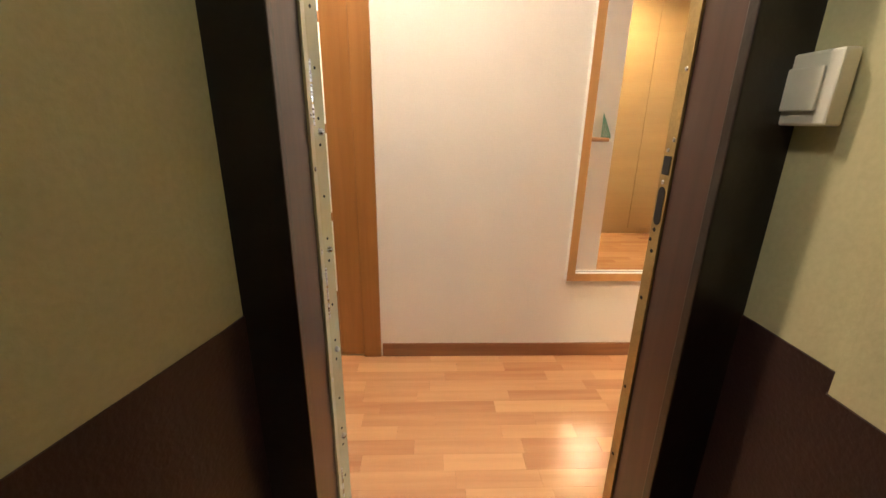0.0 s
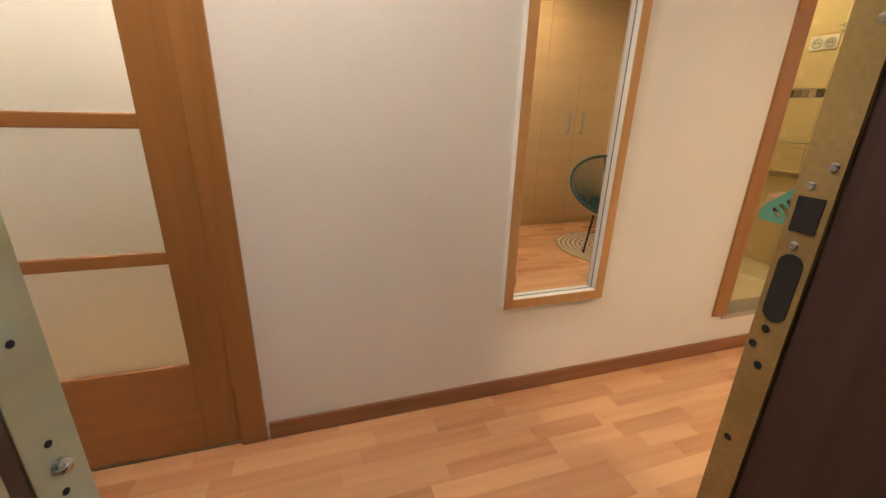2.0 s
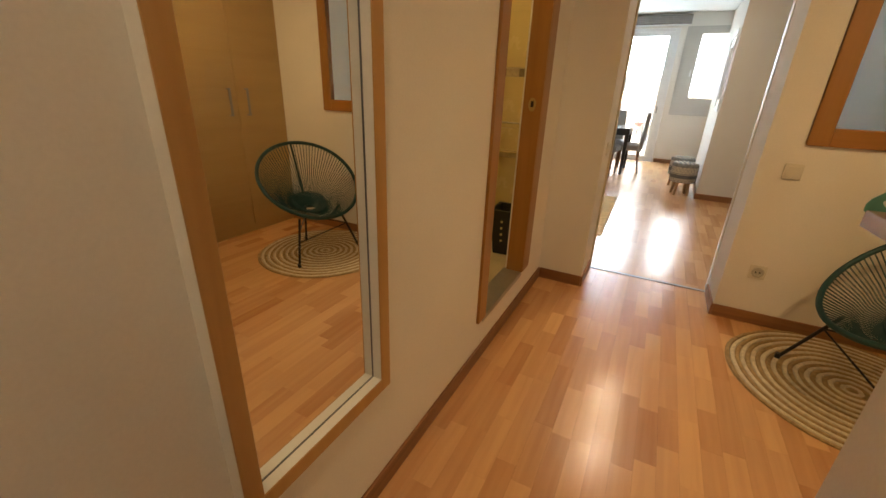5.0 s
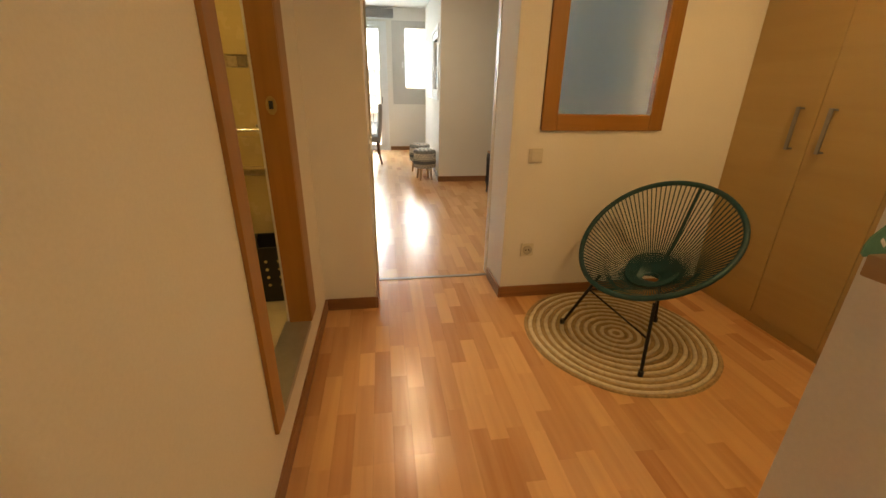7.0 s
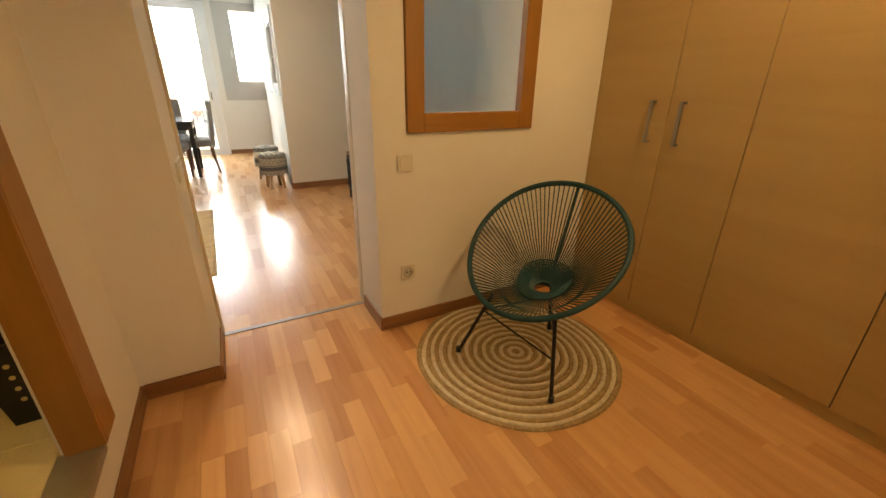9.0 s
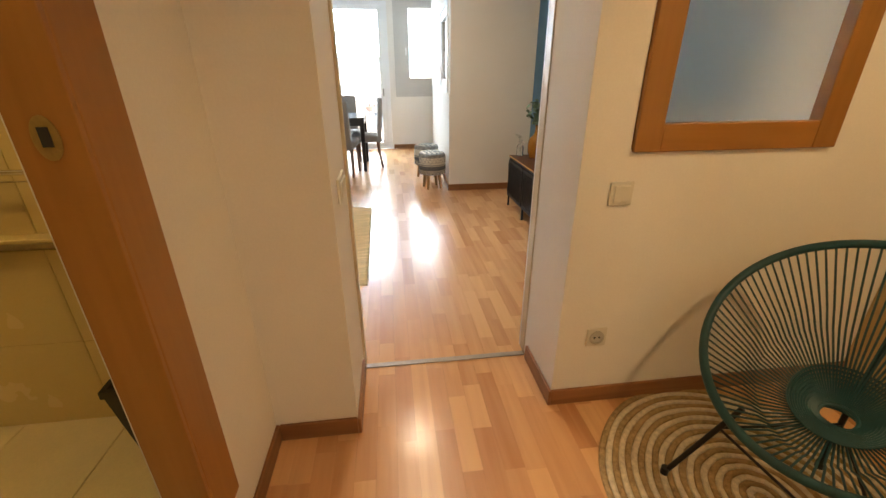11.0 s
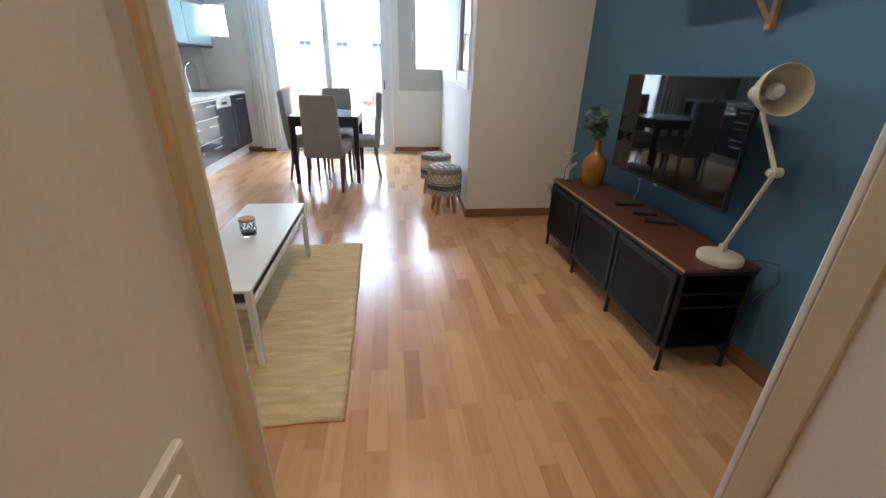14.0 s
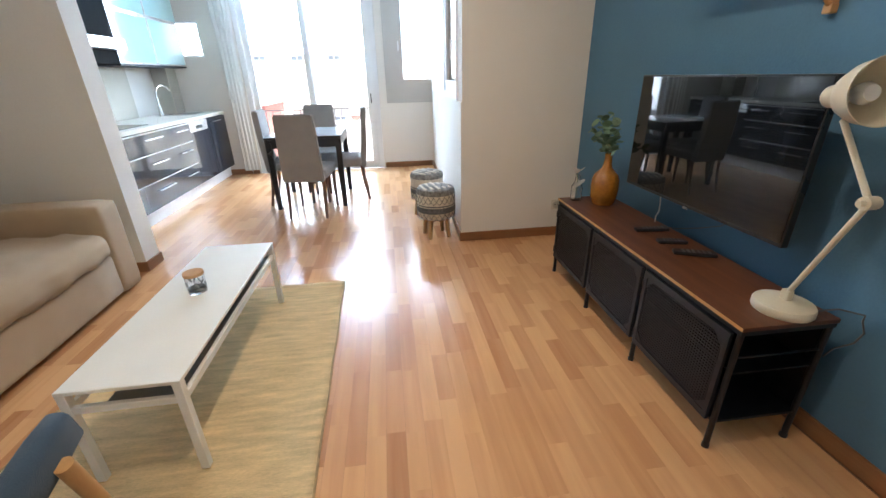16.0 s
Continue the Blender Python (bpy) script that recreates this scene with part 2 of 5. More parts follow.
ARMBLUE = mat("blue_felt", (0.042, 0.075, 0.12), 0.92, scale=14, vary=0.12, bump=0.6, fine=380, sheen=0.15)
BIRCH = wood("birch_leg", (0.44, 0.24, 0.09), (0.58, 0.35, 0.15), 0.45, "Z", 1.4)
GREYFAB = mat("grey_chair_cover", (0.30, 0.28, 0.27), 0.92, scale=9, vary=0.07, bump=0.5, fine=400, sheen=0.1)
TABLEDARK = mat("dark_table_lacquer", (0.016, 0.015, 0.016), 0.3, scale=9, vary=0.2, bump=0.04)
TABLEGLASS = mat("table_top_gloss", (0.45, 0.47, 0.50), 0.1, scale=4, vary=0.04, bump=0.0)
KITFRONT = mat("dark_blue_gloss", (0.010, 0.015, 0.026), 0.08, scale=3, vary=0.12, bump=0.0)
COUNTER = mat("pale_worktop", (0.66, 0.63, 0.56), 0.3, scale=40, vary=0.06, bump=0.02)
SPLASH = mat("pale_splashback", (0.66, 0.62, 0.53), 0.10, scale=3, vary=0.03, bump=0.0, coat=1.0)
HOODBLACK = mat("matt_black_glass", (0.002, 0.002, 0.0025), 0.6, scale=9, vary=0.1, bump=0.0, spec=0.03)
# white frame greyed: the backlit window's shade is put into the colour
SASHSHADE = mat("shaded_window_frame", (0.52, 0.50, 0.47), 0.45, scale=5, vary=0.03, bump=0.02)
UPPER = mat("aqua_glass_front", (0.42, 0.62, 0.62), 0.08, scale=3, vary=0.06, bump=0.0, coat=1.0)
MUSTARD = mat("mustard_glaze", (0.38, 0.155, 0.016), 0.16, scale=9, vary=0.22, bump=0.1, fine=60, coat=0.4)
LEAF = mat("eucalyptus_leaf", (0.13, 0.21, 0.13), 0.6, scale=30, vary=0.25, bump=0.15, per_object=0.25)
TERRA = mat("terracotta", (0.48, 0.12, 0.05), 0.7, scale=12, vary=0.14, bump=0.2)
PALETERRA = mat("pale_terracotta", (0.62, 0.36, 0.28), 0.7, scale=12, vary=0.1, bump=0.2)
LAMPCREAM = mat("cream_enamel", (0.66, 0.59, 0.45), 0.34, scale=9, vary=0.04, bump=0.02)
BULB = mat("opal_bulb", (0.82, 0.81, 0.77), 0.25, scale=9, vary=0.02, bump=0.0)
GREENM = mat("green_sheet_metal", (0.11, 0.29, 0.20), 0.45, scale=12, vary=0.12, bump=0.08)
BLACKPLASTIC = mat("black_plastic", (0.014, 0.014, 0.015), 0.4, scale=12, vary=0.15, bump=0.05)
OAKSHELF = wood("oak_shelf", (0.36, 0.20, 0.085), (0.54, 0.34, 0.16), 0.42, "X", 0.9)
CURTAIN = mat("white_voile", (0.80, 0.80, 0.78), 0.9, scale=9, vary=0.04, bump=0.3, fine=300)
_t = CURTAIN.node_tree
_s = _t.nodes.new("ShaderNodeBsdfTranslucent")
_s.inputs[0].default_value = (0.85, 0.85, 0.83, 1)
_m = _t.nodes.new("ShaderNodeMixShader")
_m.inputs[0].default_value = 0.15
_t.links.new(_t.nodes["Principled BSDF"].outputs[0], _m.inputs[1])
_t.links.new(_s.outputs[0], _m.inputs[2])
_t.links.new(_m.outputs[0], _t.nodes["Material Output"].inputs[0])
LID = wood("bamboo_lid", (0.42, 0.22, 0.09), (0.56, 0.33, 0.15), 0.5, "X", 2.0)
GREYWOOL = mat("grey_wool", (0.15, 0.15, 0.155), 0.95, scale=45, vary=0.5, bump=1.0, fine=220)
SEATWOOL = mat("mottled_wool", (0.27, 0.265, 0.26), 0.95, scale=22, vary=0.55, bump=1.0, fine=160, stretch=(1, 3, 1))
CREAMWOOL = mat("cream_wool", (0.66, 0.60, 0.50), 0.95, scale=70, vary=0.2, bump=1.0, fine=220)
CABLE = mat("grey_cable", (0.13, 0.13, 0.14), 0.5, scale=20)
WHITECABLE = mat("white_cable", (0.7, 0.7, 0.68), 0.45, scale=20)
FACADE = mat("pale_render", (0.84, 0.81, 0.75), 0.9, scale=0.5, vary=0.1, bump=0.2, fine=20)
BRICKRED = mat("red_render", (0.60, 0.24, 0.20), 0.9, scale=0.8, vary=0.12, bump=0.2, fine=20)
RAIL = mat("railing_iron", (0.16, 0.15, 0.14), 0.5, 0.3, scale=20, vary=0.2)
FARGLASS = mat("far_window_glass", (0.24, 0.28, 0.32), 0.15, scale=2, vary=0.2, bump=0.0)
GROUND = mat("street_asphalt", (0.06, 0.06, 0.06), 0.9, scale=0.6, vary=0.2, bump=0.2, fine=20)

# ---- mesh helpers ----


def box(bm, x0, x1, y0, y1, z0, z1, bevel=0.0, seg=2):
    v = [bm.verts.new((x, y, z)) for x in (x0, x1) for y in (y0, y1) for z in (z0, z1)]
    fs = [bm.faces.new([v[i] for i in q]) for q in ((0, 1, 3, 2), (4, 6, 7, 5), (0, 4, 5, 1), (2, 3, 7, 6), (0, 2, 6, 4), (1, 5, 7, 3))]
    if bevel:
        es = list({e for f in fs for e in f.edges})
        bmesh.ops.bevel(bm, geom=es, offset=bevel, segments=seg, profile=0.5, affect="EDGES")
    return bm


def cube(x0, x1, y0, y1, z0, z1, bevel=0.0, seg=2):
    return box(bmesh.new(), min(x0, x1), max(x0, x1), min(y0, y1), max(y0, y1), min(z0, z1), max(z0, z1), bevel, seg)


def boxes(rows, bevel=0.0):
    bm = bmesh.new()
    for r in rows:
        box(bm, *r, bevel)
    return bm


def tube(bm, pts, r, seg=10, r1=None, cap=True):
    """A round bar along points; r to r1 along it."""
    pts = [Vector(p) for p in pts]
    rings = []
    n = len(pts)
    ref = None
    for i, p in enumerate(pts):
        d = (pts[min(i + 1, n - 1)] - pts[max(i - 1, 0)]).normalized()
        if ref is None:
            ref = Vector((0, 0, 1)) if abs(d.z) < 0.9 else Vector((1, 0, 0))
        u = (ref - d * ref.dot(d))
        if u.length < 1e-5:
            u = d.orthogonal()
        u.normalize()
        ref = u
        w = d.cross(u)
        rr = r if r1 is None else r + (r1 - r) * i / (n - 1)
        rings.append([bm.verts.new(p + rr * (u * math.cos(2 * math.pi * k / seg) + w * math.sin(2 * math.pi * k / seg))) for k in range(seg)])
    for a, c in zip(rings, rings[1:]):
        for k in range(seg):
            bm.faces.new((a[k], a[(k + 1) % seg], c[(k + 1) % seg], c[k]))
    if cap:
        bm.faces.new(rings[0][::-1])
        bm.faces.new(rings[-1])
    return bm


def rod(pts, r, seg=10, r1=None):
    return tube(bmesh.new(), pts, r, seg, r1)


def ringtube(bm, pts, r, seg=10):
    """A closed round bar along a loop of points."""
    n = len(pts)
    pts = [Vector(p) for p in pts]
    mid = sum(pts, Vector()) / n
    rings = []
    for i, p in enumerate(pts):
        d = (pts[(i + 1) % n] - pts[i - 1]).normalized()
        u = (p - mid)
        u = (u - d * u.dot(d)).normalized()
        w = d.cross(u)
        rings.append([bm.verts.new(p + r * (u * math.cos(2 * math.pi * k / seg) + w * math.sin(2 * math.pi * k / seg))) for k in range(seg)])
    for i in range(n):
        a, c = rings[i], rings[(i + 1) % n]
        for k in range(seg):
            bm.faces.new((a[k], a[(k + 1) % seg], c[(k + 1) % seg], c[k]))
    return bm


def lathe(profile, seg=32, m=None, close=False):
    """A turned body round z from (radius, height) pairs."""
    bm = bmesh.new()
    rings = []
    for r, z in profile:
        if r < 1e-5:
            rings.append([bm.verts.new((0, 0, z))])
        else:
            rings.append([bm.verts.new((r * math.cos(2 * math.pi * k / seg), r * math.sin(2 * math.pi * k / seg), z)) for k in range(seg)])
    for a, c in zip(rings, rings[1:]):
        for k in range(seg):
            j = (k + 1) % seg
            q = [a[k % len(a)], a[j % len(a)], c[j % len(c)], c[k % len(c)]]
            q = list(dict.fromkeys(q))
            if len(q) > 2:
                bm.faces.new(q)
    if m is not None:
        bm.transform(m)
    return bm


def prism(poly, thick, m=None, bevel=0.0):
    """A flat plate from an outline in x, y, thick along z."""
    bm = bmesh.new()
    a = [bm.verts.new((x, y, 0)) for x, y in poly]
    c = [bm.verts.new((x, y, thick)) for x, y in poly]
    n = len(poly)
    bm.faces.new(a[::-1])
    bm.faces.new(c)
    for i in range(n):
        bm.faces.new((a[i], a[(i + 1) % n], c[(i + 1) % n], c[i]))
    if bevel:
        bmesh.ops.bevel(bm, geom=bm.edges[:], offset=bevel, segments=2, profile=0.5, affect="EDGES")
    if m is not None:
        bm.transform(m)
    return bm


def mesh_of(name, bm, material, smooth=None):
    me = bpy.data.meshes.new(name)
    bmesh.ops.recalc_face_normals(bm, faces=bm.faces[:])
    bm.to_mesh(me)
    bm.free()
    me.materials.append(material)
    if smooth:
        me.polygons.foreach_set("use_smooth", [True] * len(me.polygons))
        if smooth < 179:
            me.set_sharp_from_angle(angle=radians(smooth))
            # broad faces stay flat between their rounded edges
            me.polygons.foreach_set("use_smooth", [max(abs(c) for c in p.normal) < 0.99999 for p in me.polygons])
    me.update()
    return me


def part(name, bm, material, parent=None, label="", smooth=40):
    ob = new(name, mesh_of(name, bm, material, smooth))
    if parent is not None:
        ob.parent = parent
    if label:
        ob["label"] = label
    return ob


def thing(name, m, label, category, group=""):
    ob = new(name)
    ob.empty_display_size = 0.1
    ob.matrix_world = m
    return tagged(ob, label, category, group)


def single(name, bm, material, label, category, group="", m=None, smooth=40):
    ob = part(name, bm, material, None, "", smooth)
    if m is not None:
        ob.matrix_world = m
    return tagged(ob, label, category, group)


def setting(name, bm, material, label="", category="", smooth=None):
    return tagged(part(name, bm, material, None, "", smooth), label, category, "", "structure")


def piece(name, mesh, loc, parent, rz=0.0):
    ob = new(name, mesh)
    ob.location = loc
    ob.rotation_euler = (0, 0, rz)
    ob.parent = parent
    return ob


# ---- structure ----
HC, LC = 2.62, 2.66          # ceilings of the hall and the living room
NW = 2.755                   # hall's north wall
PX0, PX1 = 4.115, 4.485      # the thick wall between hall and living room
NE = 4.155                   # east wall of the wardrobe nook
PYN, PYS = 2.455, 1.668      # its passage
BW = 0.65                    # blue wall
FX = 10.76                   # balcony front
setting("wall_north_hall", boxes([
    (-0.6, -0.12, NW, NW + 0.1, 0, HC), (-0.12, 0.715, NW, NW + 0.1, 2.06, HC), (0.715, 3.03, NW, NW + 0.1, 0, HC),
    (3.03, 3.64, NW, NW + 0.1, 0, 0.195), (3.03, 3.64, NW, NW + 0.1, 2.17, HC), (3.64, PX0, NW, NW + 0.1, 0, HC)]), PLASTER,
    "smooth white plaster wall beside the entrance", "wall")
setting("wall_hall_to_living", boxes([
    (PX0, PX1, PYN, 5.05, 0, LC), (PX0, PX1, PYS, PYN, 2.12, LC), (NE, PX1, 1.505, PYS, 0, LC), (NE, PX1, 0.785, 1.505, 0, 1.052),
    (NE, PX1, 0.785, 1.505, 2.02, LC), (NE, PX1, -0.5, 0.785, 0, LC)]), PLASTER, "thick white plaster wall with a passage", "wall")
setting("wall_entrance", boxes([
    (-0.6, 0.74, 1.52, 1.71, 0, HC), (1.60, 2.36, 1.52, 1.71, 0, HC), (0.74, 1.60, 1.52, 1.71, 2.1, HC)]), PLASTER,
    "white plaster wall round the front door", "wall")
setting("wall_nook_west", cube(2.26, 2.36, -0.5, 1.52, 0, HC), PLASTER, "white plaster wall of the wardrobe nook", "wall")
setting("wall_nook_south", cube(2.26, PX1, -0.6, -0.5, 0, HC), PLASTER, "white plaster wall behind the wardrobe", "wall")
setting("wall_west_hall", cube(-0.7, -0.6, 1.46, 2.85, 0, HC), PLASTER, "white plaster end wall of the hall", "wall")
setting("ceiling_hall", cube(-0.7, PX0, -0.6, NW + 0.1, HC, HC + 0.1), CEIL, "flat white hall ceiling", "ceiling")
# living room
setting("wall_blue", cube(PX1, 7.6, BW - 0.1, BW, 0, LC), BLUE, "wall painted matt petrol blue", "wall")
pv = [(7.6, BW - 0.1), (10.86, BW - 0.1), (10.86, 1.455), (8.73, 1.548), (7.83, 1.59), (7.6, 1.6)]
setting("wall_bay", prism([pv[0], pv[1], pv[2], pv[5]], 1.09), PLASTER, "white plaster wall boxed out beside the window", "wall")
setting("wall_bay_upper", boxes([(7.6, 7.83, BW, 1.59, 1.09, LC), (8.73, 10.86, BW, 1.462, 1.09, LC), (7.83, 8.73, BW, 1.40, 1.09, LC),
                                 (7.83, 8.73, 1.40, 1.56, 1.98, LC)]), PLASTER, "white plaster wall over the bay", "wall")
setting("wall_north_living", cube(PX1, 10.96, 5.05, 5.15, 0, LC), PLASTER, "white plaster wall behind the sofa and kitchen", "wall")
setting("wall_kitchen_partition", cube(7.45, 7.63, 3.95, 5.05, 0, LC), PLASTER, "white plaster wall end between sofa and kitchen", "wall")
setting("wall_balcony", boxes([
    (FX, FX + 0.2, 1.40, 1.45, 0, LC), (FX, FX + 0.2, 1.45, 2.10, 0, 0.94), (FX, FX + 0.2, 1.45, 2.10, 2.42, LC), (FX, FX + 0.2, 2.10, 2.22, 0, LC),
    (FX, FX + 0.2, 2.22, 4.03, 2.42, LC), (FX, FX + 0.2, 4.03, 4.45, 0, LC), (FX, FX + 0.2, 4.45, 4.80, 0, 1.56), (FX, FX + 0.2, 4.45, 4.80, 1.98, LC),
    (FX, FX + 0.2, 4.80, 5.15, 0, LC)]), PLASTER, "white plaster wall of the balcony front", "wall")
setting("ceiling_living", cube(PX0, 10.96, BW - 0.1, 5.15, LC, LC + 0.1), CEIL, "flat white living-room ceiling", "ceiling")
# landing outside the front door
LW = [(0.738, 1.52), (0.726, 1.455), (0.50, 0.57), (0.40, -1.6), (0.25, -1.6), (0.25, 1.52)]
RW = [(1.602, 1.52), (1.602, 1.327), (1.546, 1.294), (1.55, -1.6), (1.80, -1.6), (1.80, 1.52)]
for side, poly in (("west", LW), ("east", RW)):
    setting("wall_landing_" + side, prism(poly, 2.7 - 0.876, pose(0, 0, 0.876)), LANDING, "olive-cream painted stairwell wall", "wall")
    inner = [(x + (0.003 if side == "west" else -0.003) * (0.3 < x < 1.7), y) for x, y in poly]
    setting("dado_landing_" + side, prism(inner, 0.876), DADO, "dark brown gloss-painted lower stairwell wall", "wall")
setting("wall_landing_south", cube(0.25, 1.8, -1.7, -1.6, 0, 2.7), LANDING, "olive-cream painted stairwell wall", "wall")
setting("ceiling_landing", cube(0.25, 1.8, -1.7, 1.52, 2.7, 2.8), CEIL, "flat white stairwell ceiling", "ceiling")
# floors
setting("floor", boxes([(-0.6, PX1, -0.5, NW, -0.12, -0.004), (PX1, 10.76, BW, 5.05, -0.12, -0.004)]), SUBFLOOR,
        "beech laminate strip floor with a satin sheen", "floor")
setting("floor_landing", cube(0.25, 1.8, -1.7, 1.60, -0.1, -0.006), DADO, "dark stairwell floor", "floor")
setting("floor_bathroom", cube(2.0, PX0, NW + 0.1, 4.6, -0.1, 0.205), GROUT, "cream tiled bathroom floor", "floor")

# baseboards with a rounded top edge


def baseboard(name, x0, x1, y0, y1, along):
    ob = setting(name, cube(x0, x1, y0, y1, 0, 0.075, 0.004), BASEB if along == "x" else BASEBY, "reddish beech baseboard", "baseboard", 40)
    return ob


baseboard("baseboard_hall_north", 0.81, PX0 - 0.002, NW - 0.013, NW, "x")
baseboard("baseboard_hall_end", PX0 - 0.013, PX0, PYN, NW - 0.013, "y")
baseboard("baseboard_passage_north", PX0 - 0.013, PX1 - 0.03, PYN - 0.013, PYN, "x")
baseboard("baseboard_passage_south", NE - 0.013, PX1 - 0.03, PYS, PYS + 0.013, "x")
baseboard("baseboard_nook_east", NE - 0.013, NE, 0.21, PYS, "y")
baseboard("baseboard_entrance", 1.60, 2.373, 1.71, 1.723, "x")
baseboard("baseboard_nook_west", 2.36, 2.373, 0.21, 1.71, "y")
baseboard("baseboard_blue", PX1, 7.6, BW, BW + 0.013, "x")
baseboard("baseboard_bay_west", 7.587, 7.6, BW + 0.013, 1.613, "y")
ob = baseboard("baseboard_bay_north", 0, 3.16, 0, 0.013, "x")
ob.matrix_world = pose(7.6, 1.6, 0, 0, 0, -2.55)
baseboard("baseboard_balcony_south", FX - 0.013, FX, 1.48, 2.20, "y")
baseboard("baseboard_balcony_north", FX - 0.013, FX, 4.05, 4.45, "y")
baseboard("baseboard_partition_south", 7.437, 7.643, 3.937, 3.95, "x")
baseboard("baseboard_partition_west", 7.437, 7.45, 3.95, 5.05, "y")
baseboard("baseboard_living_north", PX1, 7.437, 5.037, 5.05, "x")
single("threshold_strip", boxes([(PX1 - 0.008, PX1 + 0.022, PYS + 0.005, PYN - 0.005, 0.0, 0.005)], 0.002), STRIP, "narrow metal threshold strip on the floor", "threshold")

# ---- passage lining ----
pf = thing("passage_frame", pose(PX1, 0, 0), "white-painted narrow frame round the passage", "door frame")
pf["kind"] = "structure"
part("jamb", cube(0.018, 0.056, PYN - 0.012, PYN + 0.03, 0, 2.12, 0.005), CREAMPAINT, pf, "cream-painted jamb")
part("edge_bead", cube(0.056, 0.066, PYN - 0.010, PYN + 0.03, 0, 2.12, 0.003), WHITE, pf)
part("reveal", cube(0.0, 0.020, PYN, PYN + 0.10, 0, 2.12), PLASTER, pf)
part("jamb", cube(0.012, 0.072, PYS - 0.04, PYS + 0.004, 0, 2.12, 0.005), CREAMPAINT, pf, "cream-painted jamb")
part("edge_bead", cube(0.072, 0.086, PYS - 0.04, PYS + 0.003, 0, 2.12, 0.003), WHITE, pf)
part("reveal", cube(0.0, 0.042, PYS - 0.10, PYS, 0, 2.12), PLASTER, pf)
part("head", cube(-0.075, 0.060, PYS - 0.03, PYN + 0.03, 2.10, 2.15, 0.006), WHITE, pf)


def switch_plate(name, m, label, rocker=0.056, size=0.082, cat="light switch", thick=0.010, gang=1):
    """Plate in its own x, z plane, facing -y."""
    t = thing(name, m, label, cat)
    h = size / 2
    part("plate", cube(-h * gang, h * gang, -thick, 0, -h, h, 0.004), PLASTIC, t)
    for k in range(gang):
        cx = (k - (gang - 1) / 2) * size * 0.88
        part("rocker", cube(cx - rocker / 2, cx + rocker / 2, -thick - 0.0045, -thick + 0.001, -rocker / 2, rocker / 2, 0.002), PLASTIC, t)
    return t


def socket(name, m, label, double=False):
    t = thing(name, m, label, "socket")
    w = 0.155 if double else 0.082
    part("plate", cube(-w / 2, w / 2, -0.009, 0, -0.041, 0.041, 0.004), PLASTIC, t)
    for cx in ((-0.036, 0.036) if double else (0,)):
        bm = lathe([(0.030, 0), (0.030, 0.004), (0.024, 0.0065), (0.0205, 0.006), (0.0195, 0.0008), (0, 0.0008)], 24, pose(cx, -0.0090, 0, 90))
        cup = part("outlet_cup", bm, CUPSHADE, t, "shaded socket cup")
        for dx in (-0.0095, 0.0095):
            part("pin_hole", lathe([(0, 0.001), (0.0044, 0.001), (0.0044, 0)], 10, pose(cx + dx, -0.0097, 0, 90)), DARKHOLE, cup)
    return t


switch_plate("light_switch", pose(NE, 1.515, 0.905, 0, 0, -90), "square cream light switch under the interior window")
socket("wall_socket", pose(NE, 1.512, 0.325, 0, 0, -90), "square cream wall socket low on the hall wall")
switch_plate("light_switch", pose(4.318, PYN, 0.922, 0, 0, 0), "cream double light switch inside the passage", 0.05, 0.084, gang=2)
switch_plate("light_switch", pose(1.600, 1.482, 1.243, 0, 0, -90), "large cream light switch on the stairwell wall", 0.058, 0.098, thick=0.024)


# ---- hall: wall mirror ----
MX0, MX1, MZ0, MZ1 = 1.735, 2.209, 0.441, 1.98
MB = 0.039
mir = thing("wall_mirror", pose(0, NW, 0), "tall wall mirror in a light oak frame with white inner edges", "mirror")
for nm, r in (("frame_side", (MX0, MX0 + MB, MZ0, MZ1)), ("frame_side", (MX1 - MB, MX1, MZ0, MZ1)),
              ("frame_rail", (MX0 + MB, MX1 - MB, MZ0, MZ0 + MB)), ("frame_rail", (MX0 + MB, MX1 - MB, MZ1 - MB, MZ1))):
    p = part(nm, cube(r[0], r[1], -0.036, -0.032, r[2], r[3], 0.0008, 1), MIRWOOD, mir)
    part("white_edge", cube(r[0], r[1], -0.032, 0.0, r[2], r[3]), WHITE, p)
IX0, IX1, IZ0_, IZ1_ = MX0 + MB, MX1 - MB, MZ0 + MB, MZ1 - MB
part("seam", boxes([(IX0, IX0 + 0.0016, -0.0062, -0.0040, IZ0_, IZ1_), (IX1 - 0.0016, IX1, -0.0062, -0.0040, IZ0_, IZ1_), (IX0 + 0.0016, IX1 - 0.0016, -0.0062, -0.0040, IZ0_, IZ0_ + 0.0016)]),
     CABLE, mir, "thin dark seam round the glass", None)
part("mirror_glass", cube(IX0, IX1, -0.0040, -0.0005, IZ0_, IZ1_), MIRROR, mir, "clear silvered mirror glass", None)

# ---- hall: glazed inner door with a lit room behind it ----
gd = thing("glazed_door", pose(0, 2.768, 0), "beech inner door with stacked frosted glass panes", "door")
bars = (0.362, 0.748, 1.152, 1.595, 1.99)
part("stile", cube(0.592, 0.712, -0.005, 0.03, 0.005, 2.05, 0.003), BEECH, gd)
part("stile", cube(-0.10, 0.02, -0.005, 0.03, 0.005, 2.05, 0.003), BEECH, gd)
part("bottom_rail", cube(0.02, 0.592, -0.005, 0.03, 0.005, bars[0], 0.003), BEECHX, gd)
for z in bars[1:]:
    part("glazing_bar", cube(0.02, 0.592, -0.003, 0.028, z - 0.0205, z + 0.0205, 0.005), BEECHX, gd)
